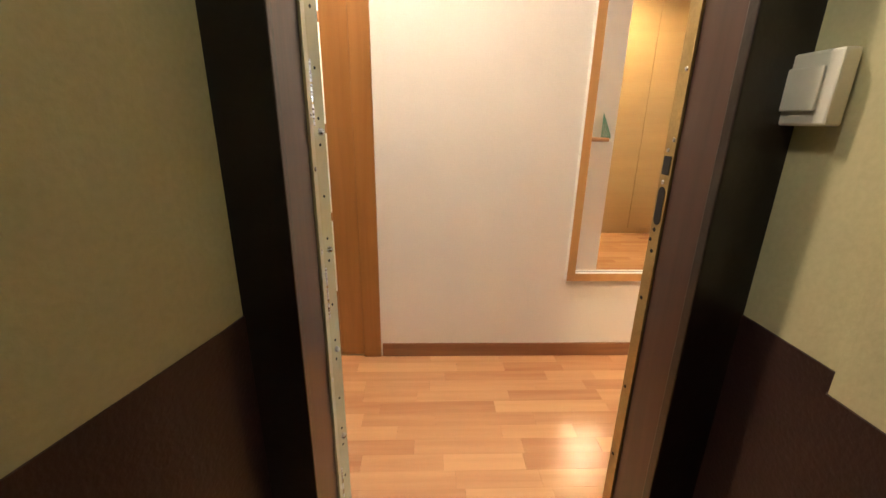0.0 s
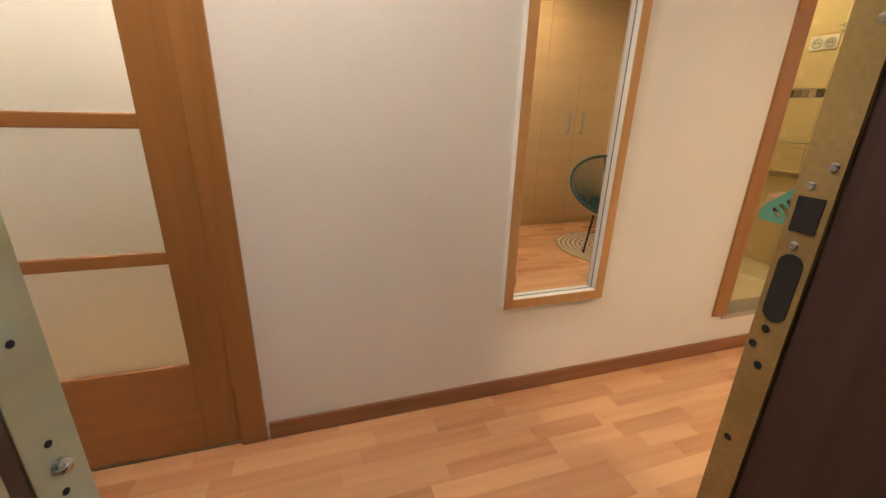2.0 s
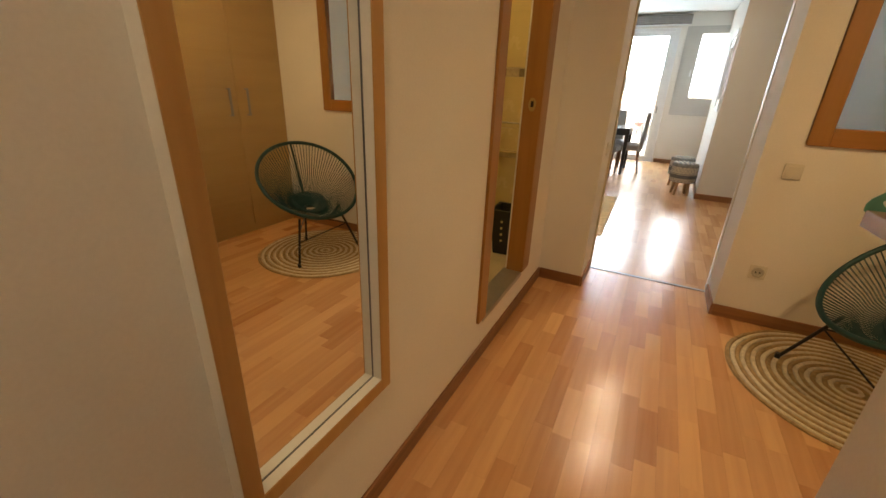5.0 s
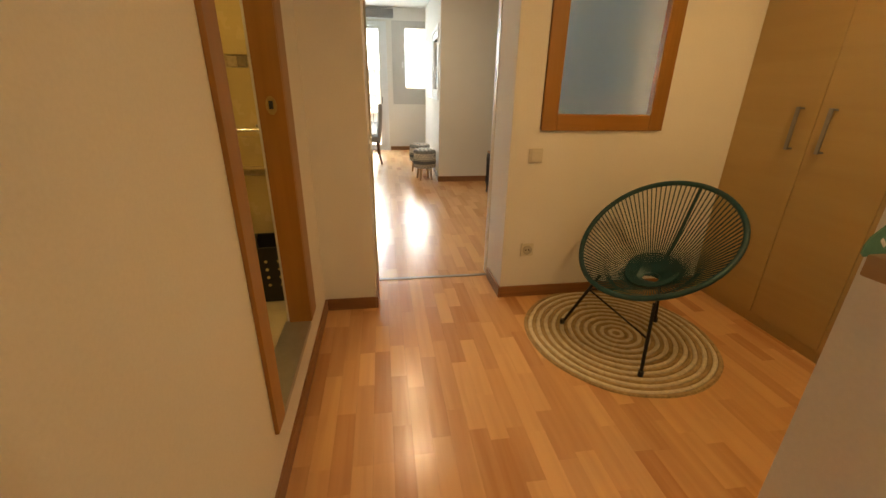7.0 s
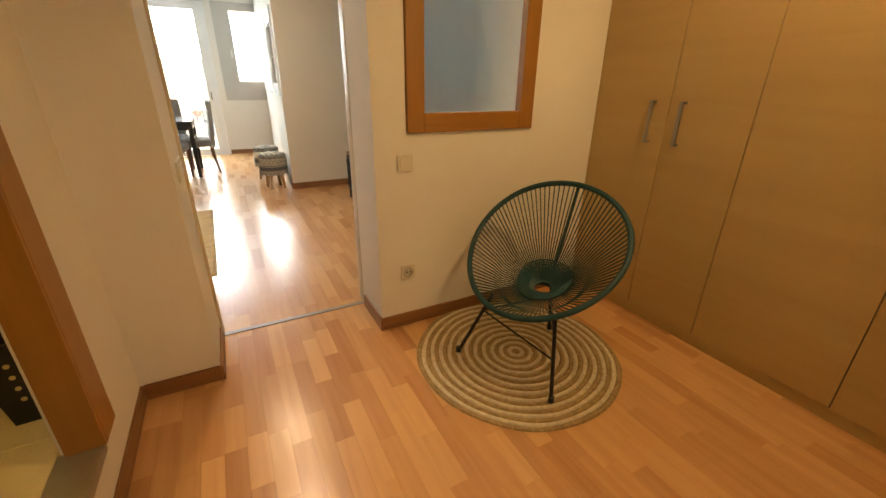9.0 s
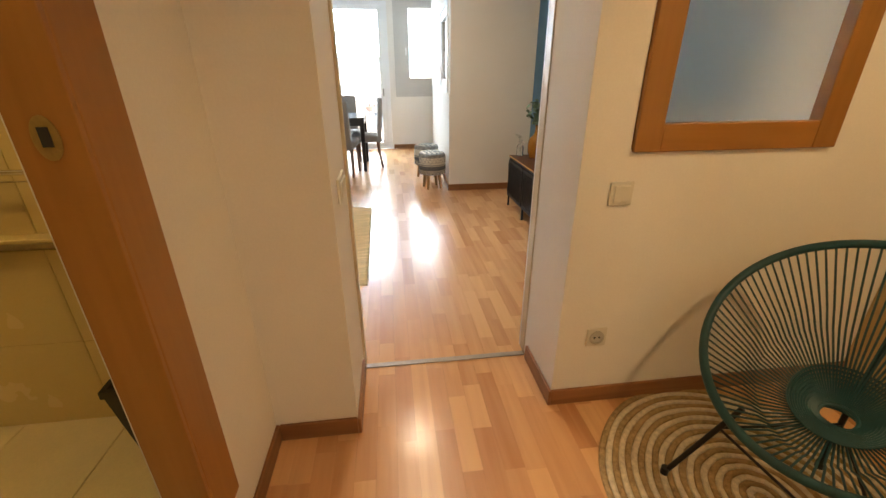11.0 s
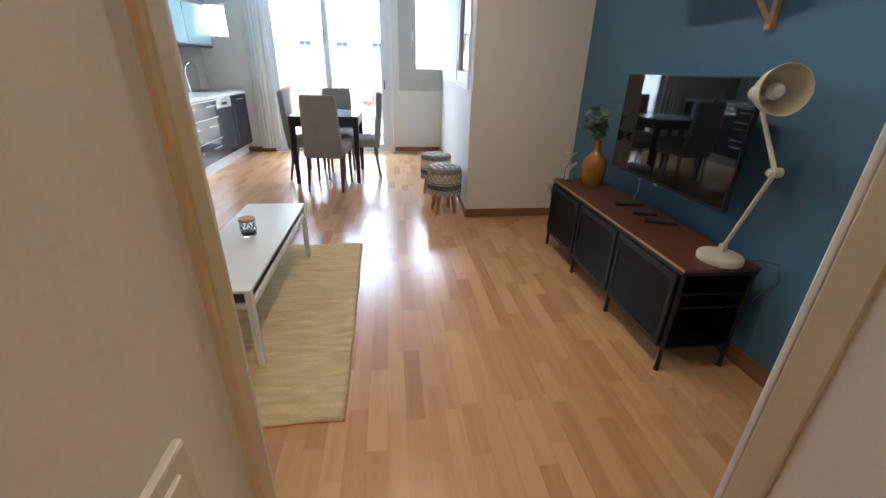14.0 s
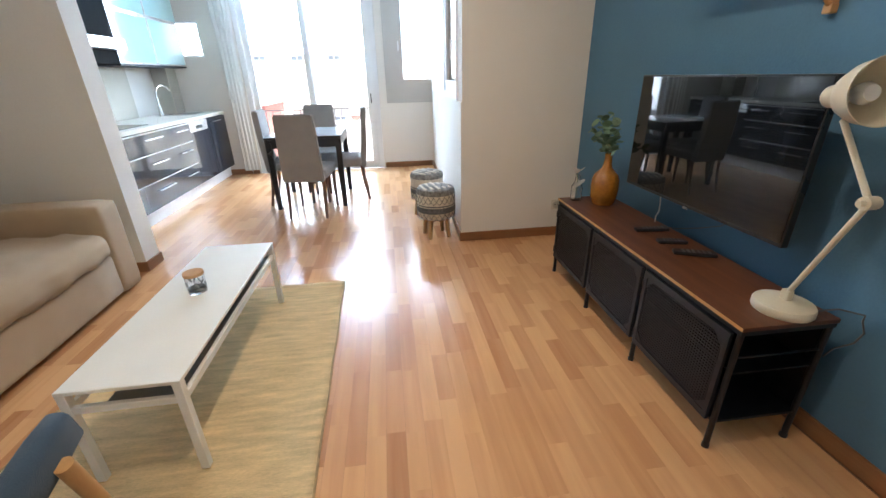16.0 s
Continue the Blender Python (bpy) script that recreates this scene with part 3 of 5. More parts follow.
for a, c in zip(bars, bars[1:]):
    part("pane", cube(0.02, 0.592, 0.010, 0.015, a - 0.004, c + 0.004), FROST, gd, "", None)
cas = thing("door_casing", pose(0, NW, 0), "smooth beech casing round the glazed door", "door casing")
cas["kind"] = "structure"
part("casing_upright", cube(0.712, 0.802, -0.014, 0.04, 0, 2.14, 0.003), BEECH, cas)
part("casing_upright", cube(-0.19, -0.102, -0.014, 0.04, 0, 2.14, 0.003), BEECH, cas)
part("casing_head", cube(-0.19, 0.802, -0.013, 0.04, 2.055, 2.145, 0.003), BEECHX, cas)
setting("wall_back_room", boxes([(-0.75, -0.65, NW + 0.1, 4.6, 0, HC), (1.0, 1.1, NW + 0.1, 4.6, 0, HC), (-0.75, 1.1, 4.6, 4.7, 0, HC)]), PLASTER,
        "plain white wall of the room behind the glazed door", "wall")
setting("floor_back_room", cube(-0.75, 1.1, NW + 0.1, 4.7, -0.1, 0), WARD, "plain floor of the room behind the glazed door", "floor")
setting("ceiling_back_room", cube(-0.75, 1.1, NW + 0.1, 4.7, HC, HC + 0.1), CEIL, "flat white ceiling of the room behind", "ceiling")
lamp("back_room_light", "AREA", 3.4, (1.0, 0.74, 0.48), pose(0.10, 4.1, 2.58), 0.30)

# ---- bathroom ----
EX = 4.092
setting("wall_bathroom", boxes([(EX + 0.012, PX0 + 0.02, NW + 0.1, 4.6, 0.2, HC), (2.0, PX0, 4.6, 4.7, 0, HC), (1.9, 2.0, NW + 0.1, 4.7, 0, HC)]), GROUT,
        "cream tiled bathroom wall", "wall")
setting("ceiling_bathroom", cube(1.9, PX0, NW + 0.1, 4.7, 2.5, 2.62), CEIL, "flat white bathroom ceiling", "ceiling")
bc = thing("bathroom_door_frame", pose(0, NW, 0), "beech door frame of the raised bathroom doorway", "door frame")
bc["kind"] = "structure"
BZ = 0.226
part("casing_upright", cube(2.953, 3.036, -0.014, 0.0, BZ, 2.24, 0.003), BEECH, bc)
part("casing_upright", cube(3.637, 3.755, -0.014, 0.0, BZ, 2.24, 0.003), BEECH, bc)
part("casing_head", cube(2.948, 3.755, -0.013, 0.0, 2.162, 2.245, 0.003), BEECHX, bc)
jl = part("jamb", cube(3.022, 3.045, -0.012, 0.088, BZ, 2.17, 0.002), BEECH, bc)
jr = part("jamb", cube(3.627, 3.65, -0.012, 0.088, BZ, 2.17, 0.002), BEECH, bc)
sp = part("strike_plate", prism([(0.020 * math.cos(a), 0.034 * math.sin(a)) for a in np.linspace(0, 2 * math.pi, 24, endpoint=False)], 0.002,
                                pose(3.6265, 0.038, 1.185, 0, -90, 0) @ pose(0, 0, 0, 0, 0, 90)), BRASS, jr, "oval brass strike plate")
part("latch_hole", cube(3.6235, 3.6242, 0.030, 0.046, 1.172, 1.202), DARKHOLE, bc)
part("threshold", cube(3.03, 3.642, -0.006, 0.11, 0.196, BZ, 0.003), ALU, bc, "grey aluminium threshold")
bw = bpy.data.objects["wall_bathroom"]
TW, TH = 0.42, 0.31
tile_mesh = mesh_of("wall_tile", cube(0, 0.010, 0.0006, TW - 0.0006, 0.0006, TH - 0.0006, 0.0008, 1), TILE)
for j in range(5):
    for z in (0.205, 0.515, 1.02, 1.386, 1.696, 2.006, 2.316):
        piece("wall_tile", tile_mesh, (EX + 0.002, NW + 0.1 + j * TW - 0.02, z), bw)
for z in (0.825,):
    part("tile_ledge", cube(EX - 0.045, EX + 0.012, NW + 0.1, 4.6, 0.862, 0.874, 0.003), TILE, bw)
low_mesh = mesh_of("wall_tile_low", cube(0, 0.010, 0.0012, TW - 0.0012, 0.0012, 0.146, 0.0015, 1), TILE)
for j in range(5):
    piece("wall_tile", low_mesh, (EX + 0.002, NW + 0.1 + j * TW - 0.02, 0.872), bw)
mos_mesh = mesh_of("mosaic_tile", cube(0, 0.011, 0.001, 0.043, 0.001, 0.047, 0.001, 1), MOSAIC)
for j in range(40):
    piece("mosaic_tile", mos_mesh, (EX + 0.001, NW + 0.1 + j * 0.044, 1.332), bw)
fl = bpy.data.objects["floor_bathroom"]
ft_mesh = mesh_of("floor_tile", cube(0.0015, 0.3315, 0.0015, 0.3315, 0, 0.010, 0.0015, 1), TILEFLOOR)
for i in range(6):
    for j in range(5):
        piece("floor_tile", ft_mesh, (EX - 0.333 * (i + 1), NW + 0.105 + 0.333 * j, 0.2), fl)
socket("double_socket", pose(EX + 0.002, 3.335, 1.647, 0, 0, -90), "white double wall socket on cream tiles", True)
tb = thing("towel_bar", pose(EX, 0, 1.055), "thin chrome towel bar on cream bathroom tiles", "towel bar")
part("bar", rod([(-0.055, 2.95, 0), (-0.055, 3.70, 0)], 0.007, 12), CHROME, tb)
for y in (2.97, 3.68):
    part("rose", cube(-0.008, 0.002, y - 0.022, y + 0.022, -0.022, 0.022, 0.003), CHROME, tb)
    part("post", rod([(-0.004, y, 0), (-0.055, y, 0)], 0.008, 12), CHROME, tb)
bb = thing("waste_basket", pose(3.955, 2.950, 0.21, 0, 0, 3), "black perforated plastic waste basket", "waste basket")
bm = bmesh.new()
lo, hi = 0.078, 0.107
for z0, z1, a, c in ((0.0, 0.30, lo, hi),):
    for sx, sy in ((1, 0), (-1, 0), (0, 1), (0, -1)):
        if sx:
            q = [(sx * a, -a, z0), (sx * a, a, z0), (sx * c, c, z1), (sx * c, -c, z1)]
        else:
            q = [(-a, sy * a, z0), (a, sy * a, z0), (c, sy * c, z1), (-c, sy * c, z1)]
        bm.faces.new([bm.verts.new(v) for v in q])
bm.faces.new([bm.verts.new(v) for v in ((-lo, -lo, 0.004), (lo, -lo, 0.004), (lo, lo, 0.004), (-lo, lo, 0.004))])
bmesh.ops.remove_doubles(bm, verts=bm.verts[:], dist=0.0005)
bmesh.ops.solidify(bm, geom=bm.faces[:], thickness=0.003)
part("body", bm, BLACKPLASTIC, bb)
part("rim", boxes([(-0.114, 0.114, 0.100, 0.114, 0.29, 0.312), (-0.114, 0.114, -0.114, -0.100, 0.29, 0.312), (0.100, 0.114, -0.114, 0.114, 0.291, 0.311),
                   (-0.114, -0.100, -0.114, 0.114, 0.291, 0.311)]), BLACKPLASTIC, bb)
for k in range(4):
    for q in (-0.03, 0.03):
        z = 0.10 + 0.045 * k
        w = lo + (hi - lo) * z / 0.30 + 0.0035
        part("hole", lathe([(0, 0.0015), (0.008, 0.0015), (0.008, 0)], 12, pose(-w, q, z, 0, -90, 0)), TILE, bb)
        part("hole", lathe([(0, 0.0015), (0.008, 0.0015), (0.008, 0)], 12, pose(q, -w, z, 90, 0, 0)), TILE, bb)

# ---- front door ----
FY, FXL, FXR = 1.520, 0.822, 1.518
ff = thing("front_door_frame", pose(0, 0, 0), "dark brown wooden frame of the front door", "door frame")
ff["kind"] = "structure"
part("architrave", cube(0.722, FXL + 0.006, FY - 0.012, FY + 0.012, 0, 2.12, 0.003), BLACKPAINT, ff, "worn black-brown painted board")
part("architrave", cube(FXR - 0.012, 1.612, FY - 0.012, FY + 0.012, 0, 2.12, 0.003), BLACKPAINT, ff, "worn black-brown painted board")
part("lining", cube(0.74, FXL, FY + 0.012, 1.700, 0, 2.1, 0.002), DOORDARK, ff)
part("lining", cube(FXR + 0.002, 1.60, FY + 0.012, 1.694, 0, 2.1, 0.002), DOORDARK, ff)
part("head_lining", cube(0.74, 1.60, FY, 1.70, 2.06, 2.12, 0.002), DOORDARK, ff)
# dark strip added so that the gap by the hinges reads as shade
part("rebate", cube(0.76, FXL - 0.004, 1.700, 1.728, 0, 2.08, 0.001), DOORDARK, ff)
fp = part("hinge_plate", cube(FXL - 0.001, FXL + 0.005, 1.672, 1.698, 0, 2.06), CREAM, ff, "long cream steel plate with screw holes")
for z in (0.3, 0.62, 0.93, 1.10, 1.20, 1.5, 1.8):
    part("screw", lathe([(0, 0.0014), (0.0042, 0.0014), (0.0052, 0)], 12, pose(FXL + 0.005, 1.685, z, 0, 90, 0)), STEEL, fp)
kp = part("strike_plate", cube(FXR - 0.003, FXR + 0.003, 1.657, 1.693, 0, 2.06), BRASS, ff, "long brass strike plate with lock holes")
for z, dy in ((1.29, 0.018), (1.165, 0.016), (1.145, 0.030), (1.083, 0.028), (0.985, 0.028), (0.962, 0.036), (0.94, 0.024), (0.83, 0.03), (0.6, 0.03), (0.4, 0.03), (1.5, 0.02)):
    part("screw", lathe([(0, 0.0014), (0.0036, 0.0014), (0.0046, 0)], 12, pose(FXR - 0.003, 1.650 + dy, z, 0, -90, 0)), STEEL if z > 0.99 else DARKHOLE, kp)
part("bolt_hole", cube(FXR - 0.0042, FXR - 0.0028, 1.663, 1.687, 1.098, 1.134), DARKHOLE, kp)
oval = [(0.012 * math.cos(a), (0.027 if math.sin(a) > 0 else -0.027) + 0.012 * math.sin(a)) for a in np.linspace(0.01, 2 * math.pi + 0.01, 28, endpoint=False)]
part("bolt_slot", prism(oval, 0.0012, pose(FXR - 0.0028, 1.675, 1.035, 0, -90, 0) @ pose(0, 0, 0, 0, 0, 90)), DARKHOLE, kp)
fd = thing("front_door", pose(0.827, 1.776, 0, 0, 0, 166.7), "open front door with a dark face and cream steel edge", "front door")
part("leaf", cube(0.004, 0.62, 0.004, 0.046, 0.008, 2.05, 0.002), DOORDARK, fd)
part("edge_plate", cube(-0.002, 0.004, -0.001, 0.047, 0.008, 2.05, 0.001), CREAM, fd, "cream-painted steel edge with studs")
for z in (0.15, 0.40, 0.66, 0.915, 1.168, 1.42, 1.7):
    part("security_stud", lathe([(0, 0.009), (0.005, 0.008), (0.0075, 0.005), (0.0075, 0.0)], 16, pose(-0.002, 0.024, z, 0, -90, 0)), STEEL, fd)
    for dz in (-0.026, 0.026, 0.12):
        part("screw_hole", lathe([(0, 0.0012), (0.0032, 0.0012), (0.0032, 0)], 10, pose(-0.002, 0.026, z + dz, 0, -90, 0)), DARKHOLE, fd)
for z in (0.26, 0.82, 1.24, 1.82):
    h = part("hinge", rod([(-0.003, 0.054, z - 0.06), (-0.003, 0.054, z + 0.06)], 0.0065, 14), STEEL, fd)
    for dz in (-0.018, 0.018):
        part("hinge_ring", rod([(-0.003, 0.054, z + dz - 0.002), (-0.003, 0.054, z + dz + 0.002)], 0.0075, 14), BRASS, h)

# ---- shelf beside the front door ----
SX0, SX1, SY1, SZ = 1.70, 2.262, 1.842, 1.099
SE1 = 1.866                  # the board is deeper towards the nook
sh = thing("wall_shelf", pose(0, 1.71, 0), "oak wall shelf with green perforated metal ends", "shelf")
part("board", prism([(SX0 + 0.004, 0.0), (SX1 - 0.004, 0.0), (SX1 - 0.004, SE1 - 1.71), (SX0 + 0.004, SY1 - 1.71)], 0.026, pose(0, 0, SZ - 0.026), 0.003), OAKSHELF, sh)


def slotted_end(x, front):
    """Sheet metal side with a sloping top and slanted round-ended slots, in the y, z plane."""
    d, z0 = front - 1.71, (SZ - 0.040 if front < SE1 else SZ - 0.006)
    top = lambda y: z0 + 0.019 + (d - y) * 0.95
    bm = bmesh.new()
    loops = [[(0, z0), (d - 0.004, z0), (d, z0 + 0.004), (d, z0 + 0.014), (d - 0.004, top(d - 0.004)), (0, top(0))]]
    run, r = Vector((-0.70, -0.71)).normalized(), 0.0030
    across = Vector((-run.y, run.x))
    for k in range(13):
        # each slot hangs below the sloping edge and leans towards the wall
        head = Vector((d - 0.020 - 0.0078 * k, 0))
        head.y = top(head.x) - 0.019
        length = min((head.y - z0 - 0.012) / 0.71, (head.x - 0.006) / 0.70)
        if length < 0.008:
            continue
        tail = head + run * length
        ring = [head + (across * math.cos(q) - run * math.sin(q)) * r for q in np.linspace(0, math.pi, 7)]
        ring += [tail + (-across * math.cos(q) + run * math.sin(q)) * r for q in np.linspace(0, math.pi, 7)]
        loops.append([tuple(p) for p in ring])
    edges = []
    for loop in loops:
        vs_ = [bm.verts.new((x, p[0], p[1])) for p in loop]
        edges += [bm.edges.new((vs_[i], vs_[(i + 1) % len(vs_)])) for i in range(len(vs_))]
    bmesh.ops.triangle_fill(bm, use_beauty=True, edges=edges)
    out = bmesh.ops.extrude_face_region(bm, geom=bm.faces[:])
    for v in out["geom"]:
        if isinstance(v, bmesh.types.BMVert):
            v.co.x += 0.002
    return bm


part("slotted_end", slotted_end(SX0, SY1), GREENM, sh, "green sheet metal with slanted slots", None)
part("slotted_end", slotted_end(SX1, SE1), GREENM, sh, "green sheet metal with slanted slots", None)
pp = thing("potted_plant", pose(1.87, 1.778, SZ), "small leafy plant in an orange terracotta pot", "plant")
part("pot", lathe([(0, 0), (0.042, 0), (0.046, 0.01), (0.056, 0.135), (0.062, 0.137), (0.062, 0.165), (0.054, 0.165), (0.050, 0.14), (0, 0.138)], 28), TERRA, pp)
rl = random.Random(5)
for k in range(26):
    a, h, r = rl.uniform(0, 6.28), rl.uniform(0.17, 0.32), rl.uniform(0.01, 0.075)
    st = (r * math.cos(a), r * math.sin(a), h)
    if k % 2 == 0:
        part("stem", rod([(0, 0, 0.14), (st[0] * 0.4, st[1] * 0.4, h * 0.7), st], 0.0016, 5), LEAF, pp)
    bm = prism([(0.028 * (1 - math.cos(q)) , 0.011 * math.sin(q)) for q in np.linspace(0, 2 * math.pi, 10, endpoint=False)], 0.0006,
               pose(*st, rl.uniform(-30, 30), rl.uniform(-40, 30), math.degrees(a)))
    part("leaf", bm, LEAF, pp)

# ---- wardrobe ----
WY, WX0, WX1 = 0.285, 2.372, PX0 + 0.04
wd = thing("built_in_wardrobe", pose(0, WY, 0), "built-in pale maple wardrobe with steel bow handles", "wardrobe")
part("plinth", cube(WX0, WX1, -0.5, -0.012, 0, 0.062), WARD, wd)
part("carcass", cube(WX0, WX1, -0.55, -0.024, 0.062, 2.60), WARD, wd)
joints = (WX0, 2.722, 3.300, 3.690, WX1)
for i, (a, c) in enumerate(zip(joints, joints[1:])):
    d = part("wardrobe_door", cube(a + 0.0018, c - 0.0018, -0.022, 0.0, 0.066, 2.56, 0.0015), WARD, wd)
    hx = {2: c - 0.078, 3: a + 0.082, 0: c - 0.08, 1: a + 0.08}[i]
    if i in (1, 2, 3):
        part("bow_handle", boxes([(hx - 0.010, hx + 0.010, 0.026, 0.033, 0.985, 1.195), (hx - 0.009, hx + 0.009, 0.0, 0.027, 0.987, 0.996), (hx - 0.009, hx + 0.009, 0.0, 0.027, 1.184, 1.193)], 0.0015), SATIN, d, "satin steel bar handle")

# ---- interior window in the thick wall ----
iw = thing("interior_window", pose(NE, 0, 0), "beech-framed frosted interior window", "window")
iw["kind"] = "structure"
IY0, IY1, IZ0, IZ1 = 0.770, 1.502, 1.042, 2.03
fw = 0.088
part("frame_side", cube(-0.016, 0.03, IY0, IY0 + fw, IZ0, IZ1, 0.004), BEECH, iw)
part("frame_side", cube(-0.016, 0.03, IY1 - fw, IY1, IZ0, IZ1, 0.004), BEECH, iw)
part("frame_rail", cube(-0.0155, 0.03, IY0 + fw, IY1 - fw, IZ0, IZ0 + fw, 0.004), BEECHY, iw)
part("frame_rail", cube(-0.0155, 0.03, IY0 + fw, IY1 - fw, IZ1 - fw, IZ1, 0.004), BEECHY, iw)
part("pane", cube(0.028, 0.033, IY0 + fw - 0.01, IY1 - fw + 0.01, IZ0 + fw - 0.01, IZ1 - fw + 0.01), FROST, iw, "frosted glass pane", None)

# ---- string chair on its round rug ----
CF, CR = Vector((-0.38, 0.92, 0)).normalized(), Vector((0.92, 0.38, 0)).normalized()
HOLE = Vector((3.665, 1.0, 0.335))
ch = thing("string_chair", pose(HOLE.x, HOLE.y, 0.012), "teal oval string chair on thin black legs", "chair")
FR, BK = CF * 0.325 + Vector((0, 0, 0.335)), CF * -0.285 + Vector((0, 0, 0.795))
mid, half = (FR + BK) / 2 + Vector((0.0, 0.030, 0)), (BK - FR) / 2
nrm = half.normalized().cross(CR)
rim = []
for k in range(72):
    a = 2 * math.pi * k / 72
    w = 0.365 * (1 + 0.08 * math.cos(a)) * math.sin(a)
    rim.append(mid + half * math.cos(a) + CR * w + nrm * (-0.030 * math.sin(a) ** 2))
part("rim", ringtube(bmesh.new(), rim, 0.0135, 10), TEAL, ch)
hole_c = Vector((0, 0, 0.322))
hring = [hole_c + (CF * math.cos(q) + CR * math.sin(q)) * 0.045 + Vector((0, 0, -0.012 * math.cos(q))) for q in np.linspace(0, 2 * math.pi, 24, endpoint=False)]
part("seat_ring", ringtube(bmesh.new(), hring, 0.006, 8), TEAL, ch)
NC = 96
for k in range(NC):
    a = 2 * math.pi * k / NC
    p = mid + half * math.cos(a) + CR * (0.365 * (1 + 0.08 * math.cos(a)) * math.sin(a)) + nrm * (-0.030 * math.sin(a) ** 2)
    q = hole_c - (CF * math.cos(a) - CR * math.sin(a)) * 0.045
    sag = (p + q) / 2 + Vector((0, 0, -0.035 * (0.4 + 0.6 * math.sin(a / 2) ** 2)))
    part("cord", tube(bmesh.new(), [p, sag * 0.5 + (p * 0.75 + q * 0.25) * 0.5, sag, q], 0.0032, 5), TEAL, ch)
part("back_spine", rod([BK * 0.985, BK * 0.55 + Vector((0, 0, 0.11)) - CF * 0.02, -CF * 0.07 + Vector((0, 0, 0.335))], 0.0085, 8), TEAL, ch)
feet = [Vector((3.785, 1.40, 0)) - HOLE, Vector((3.305, 1.222, 0)) - HOLE, Vector((3.735, 0.852, 0)) - HOLE]
tops = [CF * 0.20 + CR * 0.16, CF * 0.22 - CR * 0.17, CF * -0.10]
legs = []
for f, tp in zip(feet, tops):
    f = Vector((f.x, f.y, 0.004))
    tp = Vector((tp.x, tp.y, 0.318))
    legs.append((f, tp))
    lg = part("leg", rod([tp, f], 0.0085, 10), BLACKROD, ch)
    part("foot_cap", rod([f + Vector((0, 0, 0.022)), f + Vector((0, 0, -0.004))], 0.013, 12), BLACKPLASTIC, lg)
for i, j in ((0, 1), (1, 2), (2, 0)):
    part("stretcher", rod([legs[i][0].lerp(legs[i][1], 0.72), legs[j][0].lerp(legs[j][1], 0.5 if i == 0 else 0.72)], 0.0045, 8), BLACKROD, ch)
for k in range(11):
    # cords packed into a solid cup round the seat hole
    u = k / 10
    hub = []
    for q in np.linspace(0, 2 * math.pi, 40, endpoint=False):
        p = mid - half * math.cos(q) + CR * (0.365 * (1 - 0.08 * math.cos(q)) * math.sin(q))
        flat = Vector((p.x, p.y, 0)).normalized()
        hub.append(hole_c + flat * (0.050 + 0.075 * u) + Vector((0, 0, (p.z - hole_c.z) * 0.22 * u - 0.004)))
    part("hub_cord", ringtube(bmesh.new(), hub, 0.0042, 6), TEAL, ch)

rr = thing("round_rug", pose(3.662, 1.135, 0), "round jute rug braided in cream and tan rings", "rug")
pitch = 0.0218
for k in range(23):
    r = pitch * (k + 0.5)
    n = max(16, int(r * 300))
    pts = []
    for q in range(n):
        a = 2 * math.pi * q / n
        wob = 0.0015 * math.sin(9 * a + k) + (0.004 * math.sin(3 * a) + 0.003 * math.sin(5 * a + 1)) * (k / 23) ** 2
        pts.append(((r + wob) * math.cos(a), (r + wob) * math.sin(a), 0.005))
    bmr = ringtube(bmesh.new(), pts, pitch * 0.53, 6)
    bmesh.ops.scale(bmr, verts=bmr.verts[:], vec=(1, 1, 0.55))
    part("braid_ring", bmr, JUTEWHITE if k % 2 == 1 else JUTE, rr, "", 180)
part("backing", lathe([(0, 0.0005), (pitch * 23, 0.0005), (pitch * 23, 0.003), (0, 0.003)], 64), JUTE, rr)

# ---- living room: woven rug ----
rg = thing("woven_rug", pose(0, 0, 0), "straw-coloured flat woven jute rug with wavy edges", "rug")
bm = bmesh.new()
nx, ny = 60, 40
grid = []
for i in range(nx + 1):
    row = []
    for j in range(ny + 1):
        u, v = i / nx, j / ny
        x = 5.305 + u * 1.72 + 0.012 * noise.noise((v * 5, 0, 3))
        yy = 2.475 + 0.030 * u + v * (1.12) + 0.012 * noise.noise((u * 4, v * 2, 1))
        z = 0.007 + 0.010 * max(0, noise.noise((u * 7, v * 5, 7))) * (0.3 + 0.7 * (1 - v)) + 0.0022 * noise.noise((u * 34, v * 6, 2))
        row.append(bm.verts.new((x, yy, z)))
    grid.append(row)
for i in range(nx):
    for j in range(ny):
        bm.faces.new((grid[i][j], grid[i + 1][j], grid[i + 1][j + 1], grid[i][j + 1]))
bmesh.ops.recalc_face_normals(bm, faces=bm.faces[:])
bmesh.ops.solidify(bm, geom=bm.faces[:], thickness=0.006)
part("weave", bm, RUG, rg, "", 180)
for yside in (0, ny):
    bm = rod([(5.305 + 1.72 * k / 60 + 0.012 * noise.noise((yside / ny * 5, 0, 3)), 2.475 + 0.03 * k / 60 + (1.12 if yside else 0) + 0.012 * noise.noise((k / 15, yside / ny * 2, 1)), 0.006) for k in range(61)], 0.0045, 6)
    part("edge_cord", bm, JUTE, rg)

